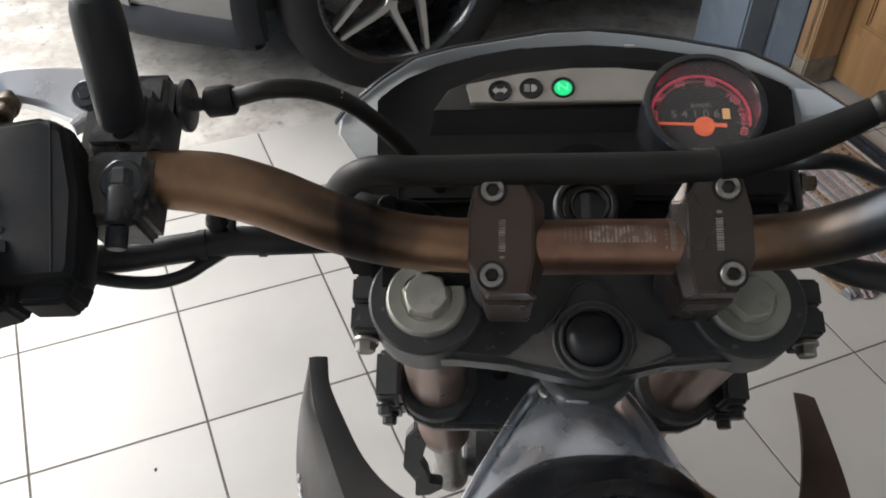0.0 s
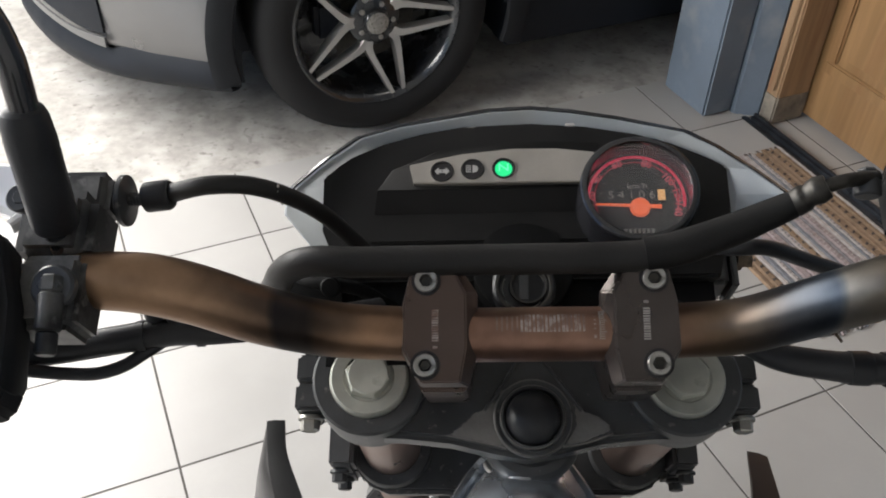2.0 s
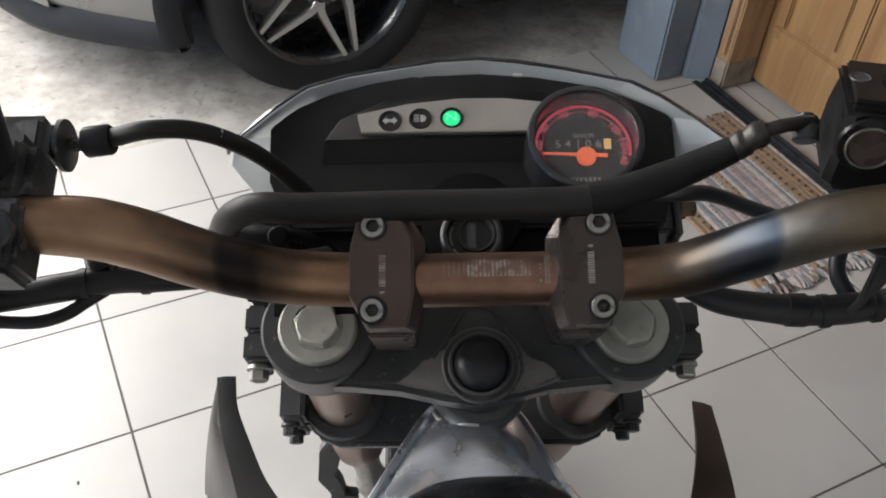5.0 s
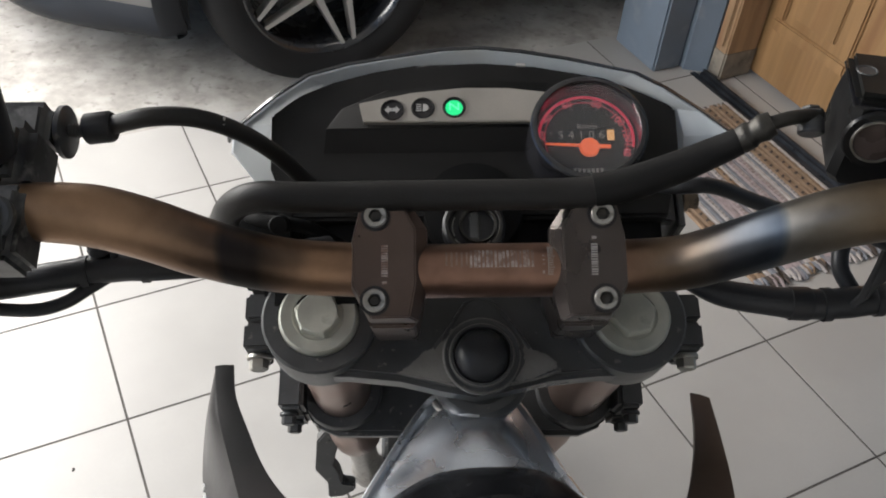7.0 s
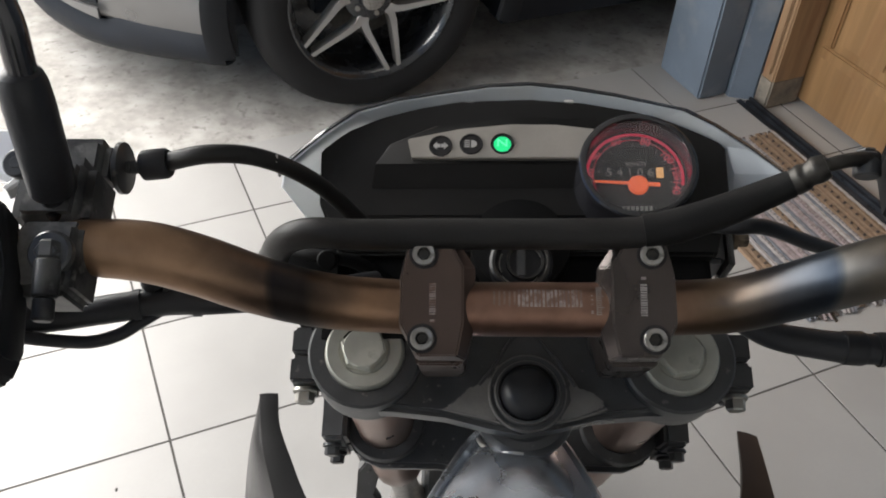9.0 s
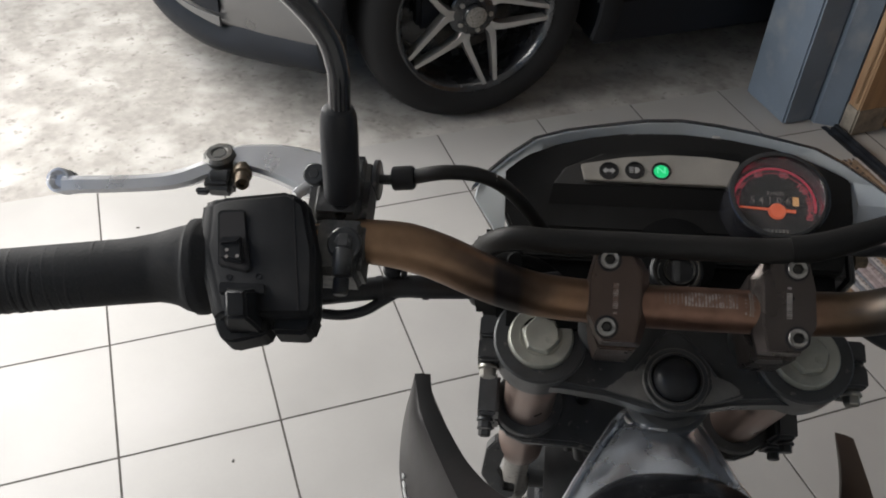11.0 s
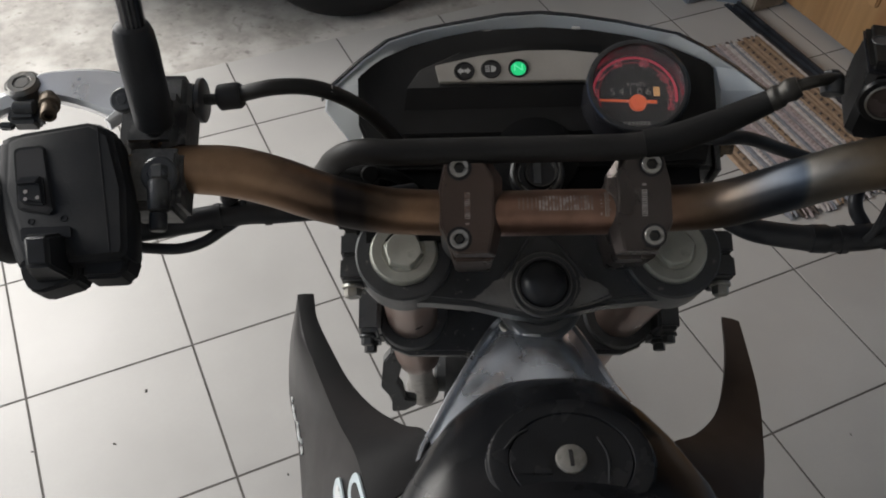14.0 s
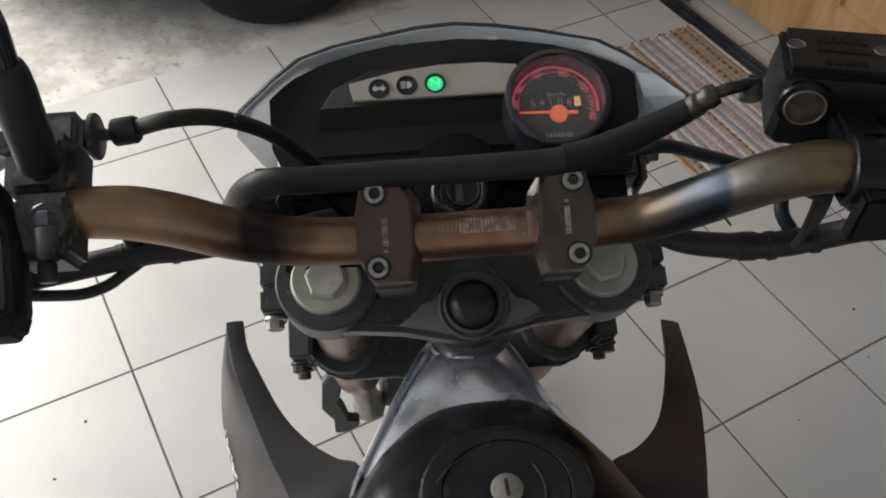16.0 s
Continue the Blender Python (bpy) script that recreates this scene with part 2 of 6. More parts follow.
M_SLEEVE = surface("matt_hose_sleeve", (0.010, 0.0096, 0.0092), 0.6, vary=0.25, scale=40, grain=500, bump=0.08, spec=0.2)
M_PALE = surface("pale_print", (0.44, 0.42, 0.40), 0.6, vary=0.05, bump=0.0)
M_GREEN = surface("green_neutral_lamp", (0.02, 0.4, 0.12), 0.4, vary=0.1, bump=0.0, emit=(0.01, 0.85, 0.30), power=0.52)
M_GREENPALE = surface("pale_green_print", (0.2, 0.6, 0.35), 0.4, vary=0.1, bump=0.0, emit=(0.10, 1.0, 0.45), power=0.56)
M_RUG = [surface("rug_" + n, c, 0.95, vary=0.25, scale=60, grain=500, bump=0.5) for n, c in
         (("brown", (0.225, 0.152, 0.10)), ("grey", (0.19, 0.175, 0.185)), ("rose", (0.29, 0.235, 0.235)), ("dark", (0.065, 0.05, 0.043)), ("pale", (0.36, 0.325, 0.31)), ("blue", (0.17, 0.175, 0.195)))]

M_GLASS = bpy.data.materials.new("clear_lens")
M_GLASS.use_nodes = True
gp = M_GLASS.node_tree.nodes["Principled BSDF"]
gp.inputs["Transmission Weight"].default_value, gp.inputs["Roughness"].default_value, gp.inputs["IOR"].default_value = 0.965, 0.04, 1.3


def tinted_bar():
    """Anodised alloy whose tint and painted shading change along the tube (mesh attribute 'along', metres from the
    middle).
    """
    m = surface("anodised_shaded_bar", (0.3, 0.2, 0.14), 0.34, metal=0.9, vary=0.14, scale=45, grain=900, bump=0.03)
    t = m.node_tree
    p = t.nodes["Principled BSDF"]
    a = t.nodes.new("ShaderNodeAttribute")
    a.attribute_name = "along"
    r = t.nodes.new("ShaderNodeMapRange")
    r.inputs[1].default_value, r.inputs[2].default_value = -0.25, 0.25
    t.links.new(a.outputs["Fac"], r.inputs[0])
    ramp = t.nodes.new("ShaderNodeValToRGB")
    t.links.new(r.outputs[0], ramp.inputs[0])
    # anodised tints; stops beyond +0.07 are also darkened to dim the highlight there
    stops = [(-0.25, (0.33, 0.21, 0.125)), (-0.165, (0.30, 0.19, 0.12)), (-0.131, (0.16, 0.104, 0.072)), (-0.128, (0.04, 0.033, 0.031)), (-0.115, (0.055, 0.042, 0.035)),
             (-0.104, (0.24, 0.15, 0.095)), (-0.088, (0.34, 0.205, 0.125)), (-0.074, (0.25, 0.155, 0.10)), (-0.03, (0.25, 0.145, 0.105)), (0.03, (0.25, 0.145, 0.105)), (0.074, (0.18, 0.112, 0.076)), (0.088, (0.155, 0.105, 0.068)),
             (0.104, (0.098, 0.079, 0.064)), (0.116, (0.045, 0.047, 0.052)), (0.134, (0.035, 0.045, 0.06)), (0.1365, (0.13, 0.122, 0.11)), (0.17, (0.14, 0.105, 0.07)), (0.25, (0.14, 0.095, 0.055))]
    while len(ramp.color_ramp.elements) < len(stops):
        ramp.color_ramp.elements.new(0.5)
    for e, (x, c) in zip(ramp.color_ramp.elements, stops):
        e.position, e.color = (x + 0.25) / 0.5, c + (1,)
    co = t.nodes.new("ShaderNodeTexCoord")
    stretch = t.nodes.new("ShaderNodeMapping")
    stretch.inputs["Scale"].default_value = (75.0, 75.0, 75.0)
    t.links.new(co.outputs["Object"], stretch.inputs[0])
    wear = t.nodes.new("ShaderNodeTexNoise")
    wear.inputs["Scale"].default_value, wear.inputs["Detail"].default_value = 1.0, 8.0
    t.links.new(stretch.outputs[0], wear.inputs["Vector"])
    tone = t.nodes.new("ShaderNodeValToRGB")
    tone.color_ramp.elements[0].position, tone.color_ramp.elements[0].color = 0.35, (0.86, 0.85, 0.84, 1)
    tone.color_ramp.elements[1].position, tone.color_ramp.elements[1].color = 0.65, (1.10, 1.10, 1.10, 1)
    t.links.new(wear.outputs["Fac"], tone.inputs[0])
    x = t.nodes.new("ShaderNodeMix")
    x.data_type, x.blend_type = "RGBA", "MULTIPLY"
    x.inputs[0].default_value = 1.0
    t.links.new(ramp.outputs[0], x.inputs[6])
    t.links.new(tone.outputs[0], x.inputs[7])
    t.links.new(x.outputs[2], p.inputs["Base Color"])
    gloss = t.nodes.new("ShaderNodeMapRange")
    for n, v in ((1, 0.3), (2, 0.7), (3, 0.33), (4, 0.43)):
        gloss.inputs[n].default_value = v
    t.links.new(wear.outputs["Fac"], gloss.inputs[0])
    t.links.new(gloss.outputs[0], p.inputs["Roughness"])
    return m


M_BAR = tinted_bar()

# ---- mesh tools ----
def bm_prism(pts, z0, z1, bevel=0.0, seg=2):
    bm = bmesh.new()
    low = [bm.verts.new((x, y, z0)) for x, y in pts]
    top = [bm.verts.new((x, y, z1)) for x, y in pts]
    n = len(pts)
    bm.faces.new(low[::-1]), bm.faces.new(top)
    for i in range(n):
        bm.faces.new((low[i], low[(i + 1) % n], top[(i + 1) % n], top[i]))
    bmesh.ops.recalc_face_normals(bm, faces=bm.faces)
    if bevel:
        bmesh.ops.bevel(bm, geom=[e for e in bm.edges if e.calc_face_angle(0) > 0.5], offset=bevel, segments=seg, affect="EDGES", clamp_overlap=True)
    return bm


def bm_box(x0, x1, y0, y1, z0, z1, bevel=0.0, seg=2):
    return bm_prism([(x0, y0), (x1, y0), (x1, y1), (x0, y1)], z0, z1, bevel, seg)


def moved(bm, m):
    bm.transform(m)
    return bm


def merge(*bms):
    out = bms[0]
    for b in bms[1:]:
        me = bpy.data.meshes.new("t")
        b.to_mesh(me)
        b.free()
        out.from_mesh(me)
        bpy.data.meshes.remove(me)
    return out


def toward(at, way):
    """A matrix at a point whose z axis runs along way."""
    return Matrix.Translation(at) @ Vector(way).to_track_quat("Z", "Y").to_matrix().to_4x4()


def bm_lathe(profile, seg=32):
    """Radius and height rows turned about z; closed where the radius is 0."""
    bm = bmesh.new()
    rings = []
    for r, h in profile:
        if r < 1e-6:
            rings.append([bm.verts.new((0, 0, h))])
        else:
            rings.append([bm.verts.new((r * math.cos(2 * math.pi * k / seg), r * math.sin(2 * math.pi * k / seg), h)) for k in range(seg)])
    for a, b in zip(rings, rings[1:]):
        for k in range(seg):
            q = (k + 1) % seg
            vs = [a[k % len(a)], a[q % len(a)], b[q % len(b)], b[k % len(b)]]
            vs = list(dict.fromkeys(vs))
            if len(vs) > 2:
                bm.faces.new(vs)
    bmesh.ops.recalc_face_normals(bm, faces=bm.faces)
    return bm


def bm_cyl(r, z0, z1, bevel=0.0, seg=28):
    b = bevel or min(r, abs(z1 - z0)) * 0.05
    return bm_lathe([(0, z0), (r - b, z0), (r, z0 + b), (r, z1 - b), (r - b, z1), (0, z1)], seg)


def smoothed(pts, sub):
    p = [Vector(q) for q in pts]
    p = [p[0] * 2 - p[1]] + p + [p[-1] * 2 - p[-2]]
    out = []
    for i in range(1, len(p) - 2):
        for k in range(sub):
            u = k / sub
            a, b, c, d = p[i - 1:i + 3]
            out.append(0.5 * (2 * b + (c - a) * u + (2 * a - 5 * b + 4 * c - d) * u * u + (3 * b - a - 3 * c + d) * u ** 3))
    return out + [p[-2]]


def bm_tube(pts, r, seg=14, sub=6, flat=1.0):
    """A tube along a smooth line; r is one radius or one for each given point."""
    radii = r if isinstance(r, (list, tuple)) else [r] * len(pts)
    line = smoothed(pts, sub)
    rad = np.interp(np.linspace(0, len(pts) - 1, len(line)), range(len(pts)), radii)
    bm = bmesh.new()
    up = Vector((0, 0, 1)) if abs((line[1] - line[0]).normalized().z) < 0.9 else Vector((0, 1, 0))
    rings = []
    for i, c in enumerate(line):
        way = (line[min(i + 1, len(line) - 1)] - line[max(i - 1, 0)]).normalized()
        side = way.cross(up).normalized()
        up = side.cross(way).normalized()
        rings.append([bm.verts.new(c + float(rad[i]) * (math.cos(a) * side + flat * math.sin(a) * up)) for a in (2 * math.pi * k / seg for k in range(seg))])
    for a, b in zip(rings, rings[1:]):
        for k in range(seg):
            bm.faces.new((a[k], a[(k + 1) % seg], b[(k + 1) % seg], b[k]))
    bm.faces.new(rings[0][::-1]), bm.faces.new(rings[-1])
    bmesh.ops.recalc_face_normals(bm, faces=bm.faces)
    return bm


def bm_loft(rings, caps=True):
    bm = bmesh.new()
    vs = [[bm.verts.new(p) for p in ring] for ring in rings]
    n = len(vs[0])
    for a, b in zip(vs, vs[1:]):
        for k in range(n):
            bm.faces.new((a[k], a[(k + 1) % n], b[(k + 1) % n], b[k]))
    if caps:
        bm.faces.new(vs[0][::-1]), bm.faces.new(vs[-1])
    bmesh.ops.recalc_face_normals(bm, faces=bm.faces)
    return bm


def bm_sheet(rows, thick):
    """A sheet through rows of points, given a thickness."""
    bm = bmesh.new()
    vs = [[bm.verts.new(p) for p in row] for row in rows]
    for a, b in zip(vs, vs[1:]):
        for k in range(len(a) - 1):
            bm.faces.new((a[k], a[k + 1], b[k + 1], b[k]))
    bmesh.ops.recalc_face_normals(bm, faces=bm.faces)
    bmesh.ops.solidify(bm, geom=bm.faces[:], thickness=thick)
    return bm


def bm_text(body, size, depth=0.0002, width=1.0):
    """Flat raised letters in the built-in font, centred on the origin, facing z."""
    cu = bpy.data.curves.new("t", "FONT")
    cu.body, cu.size, cu.extrude, cu.align_x, cu.align_y = body, size, depth, "CENTER", "CENTER"
    cu.resolution_u = 3
    ob = bpy.data.objects.new("t", cu)
    me = bpy.data.meshes.new_from_object(ob)
    bm = bmesh.new()
    bm.from_mesh(me)
    bpy.data.objects.remove(ob)
    bpy.data.curves.remove(cu)
    bpy.data.meshes.remove(me)
    bm.transform(Matrix.Diagonal((width, 1, 1, 1)))
    return bm


ORIGIN = {}


def finish(name, bm, material, at, angle=38):
    me = bpy.data.meshes.new(name)
    bm.transform(Matrix.Translation(-at))
    bm.to_mesh(me)
    bm.free()
    for m in material if isinstance(material, list) else [material]:
        me.materials.append(m)
    me.polygons.foreach_set("use_smooth", [True] * len(me.polygons))
    me.set_sharp_from_angle(angle=radians(angle))
    ob = new(name, me)
    ob.location = at
    ORIGIN[ob.name] = at.copy()
    return ob


def middle(bm):
    lo = Vector([min(v.co[i] for v in bm.verts) for i in range(3)])
    hi = Vector([max(v.co[i] for v in bm.verts) for i in range(3)])
    return (lo + hi) / 2


def thing(name, at, label, category, group="", kind=""):
    ob = new(name)
    ob.location = at
    ob.empty_display_size = 0.05
    ORIGIN[ob.name] = Vector(at)
    return tagged(ob, label, category, group, kind)


def part(name, bm, material, parent, label="", space=None, angle=38):
    if space is not None:
        bm.transform(space)
    at = middle(bm)
    ob = finish(name, bm, material, at, angle)
    ob.parent = parent
    ob.location = at - ORIGIN[parent.name]
    return tagged(ob, label)


def solid(name, bm, material, label, category, kind="", group="", angle=38):
    """A thing or a piece of the setting that is one mesh."""
    return tagged(finish(name, bm, material, middle(bm), angle), label, category, group, kind)


# ---- the setting ----
EDGE = 0.846
solid("ground", bm_box(-60, 60, -60, 60, -0.6, -0.006), M_CONCRETE, "worn stained grey concrete ground of the carport", "ground", "structure")
floor = solid("floor", bm_box(-3.0, 1.40, -3.0, EDGE, -0.3, -0.0009, 0.001), M_GROUT, "floor of pale square ceramic tiles with dark joints", "floor", "structure")
solid("wall_house", merge(bm_box(1.136, 1.42, 0.582, 0.84, 0, 2.9), bm_prism([(1.0815, 0.616), (1.1355, 0.580), (1.1355, 0.822), (1.0815, 0.822)], 0, 2.9), bm_box(1.136, 1.42, -3.0, -0.28, 0, 2.9), bm_box(1.136, 1.42, -0.28, 0.582, 2.12, 2.9)), M_WALL,
                   "blue-grey painted house wall with a doorway", "wall", "structure")
solid("wall_side", bm_box(1.425, 4.6, 0.70, 0.84, 0, 2.9), M_WALL, "blue-grey painted side wall of the house", "wall", "structure")
solid("wall_far", bm_box(-2.35, 4.6, 3.3, 3.45, 0, 2.9), M_PLASTER, "plain plastered far wall of the carport", "wall", "structure")
solid("wall_end", bm_box(4.6, 4.75, 0.84, 3.3, 0, 2.9), M_PLASTER, "plain plastered end wall of the carport", "wall", "structure")
# out of view: added to limit the left opening that daylight enters by
solid("wall_left", bm_box(-2.35, -2.2, -3.05, -1.4, 0, 2.9), M_PLASTER, "unseen plain wall added to bound the light from the left", "wall", "structure")
solid("wall_back", bm_box(-3.0, 1.42, -3.2, -3.05, 0, 2.9), M_PLASTER, "plain plastered wall behind the terrace", "wall", "structure")
# out of view: its edge sets how much sky enters, its white bounces fill
solid("ceiling", bm_box(-1.95, 4.75, -3.2, 3.45, 2.904, 3.02), M_PLASTER, "unseen plain white ceiling added over terrace and carport to bound and bounce light", "ceiling", "structure")
solid("column", bm_box(0.984, 1.081, 0.630, 0.822, 0, 2.9, 0.006), M_WALL, "square blue-grey painted concrete column with scuffed faces", "column", "structure")

# doorway: frame, leaf and threshold
door = thing("door_1", (1.30, 0.16, 0), "closed varnished teak door with carved panels in a worn wooden frame", "door", kind="structure")
part("door_frame", merge(bm_box(1.1395, 1.250, 0.530, 0.579, 0.002, 2.11, 0.004), bm_box(1.1395, 1.250, -0.277, -0.215, 0.002, 2.11, 0.004), bm_box(1.1395, 1.250, -0.213, 0.528, 2.05, 2.11, 0.004), bm_box(1.132, 1.139, 0.543, 0.572, 0.10, 2.10, 0.003)), M_TEAK_DARK, door, "weathered teak door frame")
part("frame_plinth", bm_box(1.1365, 1.2515, 0.527, 0.5805, 0.001, 0.088, 0.005), M_PLINTH, door, "weathered grey base of the frame")
leaf = part("door_leaf", bm_box(1.254, 1.29, -0.213, 0.60, 0.012, 2.04, 0.003), M_TEAK, door, "varnished teak door leaf")
for y0, y1, z0, z1 in ((0.235, 0.505, 0.16, 0.86), (-0.12, 0.15, 0.16, 0.86), (0.235, 0.505, 1.02, 1.92), (-0.12, 0.15, 1.02, 1.92)):
    ring = merge(bm_box(1.244, 1.256, y0, y1, z0, z0 + 0.035, 0.005), bm_box(1.244, 1.256, y0, y1, z1 - 0.035, z1, 0.005),
                 bm_box(1.244, 1.256, y0, y0 + 0.035, z0 + 0.036, z1 - 0.036, 0.005), bm_box(1.244, 1.256, y1 - 0.035, y1, z0 + 0.036, z1 - 0.036, 0.005))
    part("moulding", ring, M_TEAK, leaf)
    part("panel", bm_box(1.247, 1.2555, y0 + 0.06, y1 - 0.06, z0 + 0.06, z1 - 0.06, 0.004), M_TEAK, leaf)
solid("threshold_rail", merge(bm_box(1.104, 1.131, -0.9, 0.572, 0.0005, 0.012, 0.002), bm_box(1.112, 1.121, -0.9, 0.572, 0.0125, 0.020, 0.002), bm_box(1.086, 1.1035, -0.9, 0.590, 0.0005, 0.004, 0.001)), M_RAIL,
      "dark steel sliding-gate rail set along the doorway", "rail")

# ---- motorcycle ----
BASE = Vector((-0.4044, -0.7790, 1.0094))
BIKE = Matrix.Translation(BASE) @ pose(0, 0, 0, 0, 0, -25.3) @ pose(0, 0, 0, 0, -4.13, 0)
HEAD = BIKE @ pose(0, 0, 0, 26, 0, 0)
CLAMP = HEAD @ pose(0, 0, 0, 13.4, 0, 0)
bike = thing("motorcycle", (BASE.x, BASE.y, 0), "black supermoto motorcycle with a bronze handlebar, parked leaning on its stand", "motorcycle")


def hd(name, bm, material, parent=None, label="", angle=38):
    return part(name, bm, material, parent or bike, label, HEAD, angle)


FORK = HEAD @ Matrix.Translation((-0.001, 0, 0)) @ pose(0, 0, 0, 0, 2.1, 0)


def fk(name, bm, material, parent=None, label="", angle=38):
    return part(name, bm, material, parent or bike, label, FORK, angle)


def bk(name, bm, material, parent=None, label="", angle=38):
    return part(name, bm, material, parent or bike, label, BIKE, angle)


# handlebar
half = [(0.0, 0, -0.017), (0.04, 0, -0.017), (0.075, 0.001, -0.016), (0.10, 0, -0.008), (0.12, 0, 0.009), (0.14, 0, 0.031), (0.16, 0.001, 0.047), (0.18, 0.0005, 0.0565), (0.20, -0.003, 0.061),
        (0.22, -0.006, 0.064), (0.26, -0.014, 0.066), (0.33, -0.027, 0.069), (0.43, -0.044, 0.072)]
left = [(0.04, 0, -0.017), (0.075, 0.001, -0.016), (0.10, 0, -0.008), (0.12, -0.0022, 0.009), (0.14, -0.0033, 0.031), (0.16, -0.0008, 0.047), (0.18, 0.0015, 0.0565), (0.20, 0.0018, 0.061),
        (0.22, 0.0005, 0.064), (0.26, -0.0090, 0.066), (0.33, -0.026, 0.069), (0.43, -0.044, 0.072)]
line = [(-x, f, s) for x, f, s in left[::-1]] + half
fat = [0.0111, 0.0111, 0.0111, 0.0115, 0.0135, 0.0143, 0.0143, 0.0143, 0.0143, 0.0143, 0.0143, 0.0143]
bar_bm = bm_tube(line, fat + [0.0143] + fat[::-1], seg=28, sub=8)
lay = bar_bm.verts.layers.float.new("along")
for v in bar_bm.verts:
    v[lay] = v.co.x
handlebar = hd("handlebar", bar_bm, M_BAR, label="bronze tapered handlebar with tinted bands and highlights dimmed in its colour")
# worn print on the middle of the bar: plain bars in place of the brand name
def print_bars(name, spans, y0, y1, m, material, parent):
    part(name, merge(*[bm_box(a, b, y0, y1, 0, 0.0003) for a, b in spans]), material, parent, "", m)


M_PRINT = surface("worn_silver_print", (0.42, 0.35, 0.315), 0.45, metal=0.4, vary=0.3, scale=300, bump=0.0, stain=(0.22, 0.14, 0.11), stain_scale=180, stain_at=(0.45, 0.6))
M_PRINTPALE = surface("silver_print", (0.34, 0.31, 0.29), 0.45, metal=0.3, vary=0.2, scale=300, bump=0.0)
M_PRINTFADED = surface("rubbed_print", (0.27, 0.185, 0.145), 0.45, metal=0.6, vary=0.3, scale=300, bump=0.0)


def bar_patch(x0, x1, a0, a1):
    """A thin patch that follows the round of the bar, between two angles from its top towards the rider."""
    rows = [[Vector((x, -0.01445 * math.sin(a), -0.017 + 0.01445 * math.cos(a))) for x in (x0, x1)] for a in np.linspace(a0, a1, 7)]
    return bm_sheet(rows, 0.0001)


strokes = np.arange(-0.0100, 0.0236, 0.0021)
hd("bar_print", merge(*[bar_patch(x, x + 0.0013 + 0.0004 * (k % 3 == 1), -0.44, 0.24) for k, x in enumerate(strokes)]), M_PRINT, handlebar, "worn silver print in plain strokes")
hd("faded_print", merge(*[bar_patch(x, x + 0.0011, -0.36, 0.16 + 0.05 * (k % 2)) for k, x in enumerate(np.arange(-0.0225, -0.0115, 0.0026))]), M_PRINTFADED, handlebar)
hd("bar_scale", merge(bar_patch(0.0300, 0.0303, -0.58, 0.52), *[bar_patch(0.0303, 0.0327 if k % 5 else 0.0336, a, a + 0.028) for k, a in enumerate(np.linspace(-0.58, 0.49, 14))]), M_PRINTPALE, handlebar)
hd("scale_marks", merge(*[bar_patch(0.0272, 0.0283, a, a + (0.12 if k == 5 else 0.04)) for k, a in enumerate((-0.52, -0.36, -0.20, -0.04, 0.12, 0.36))]), M_PRINT, handlebar)

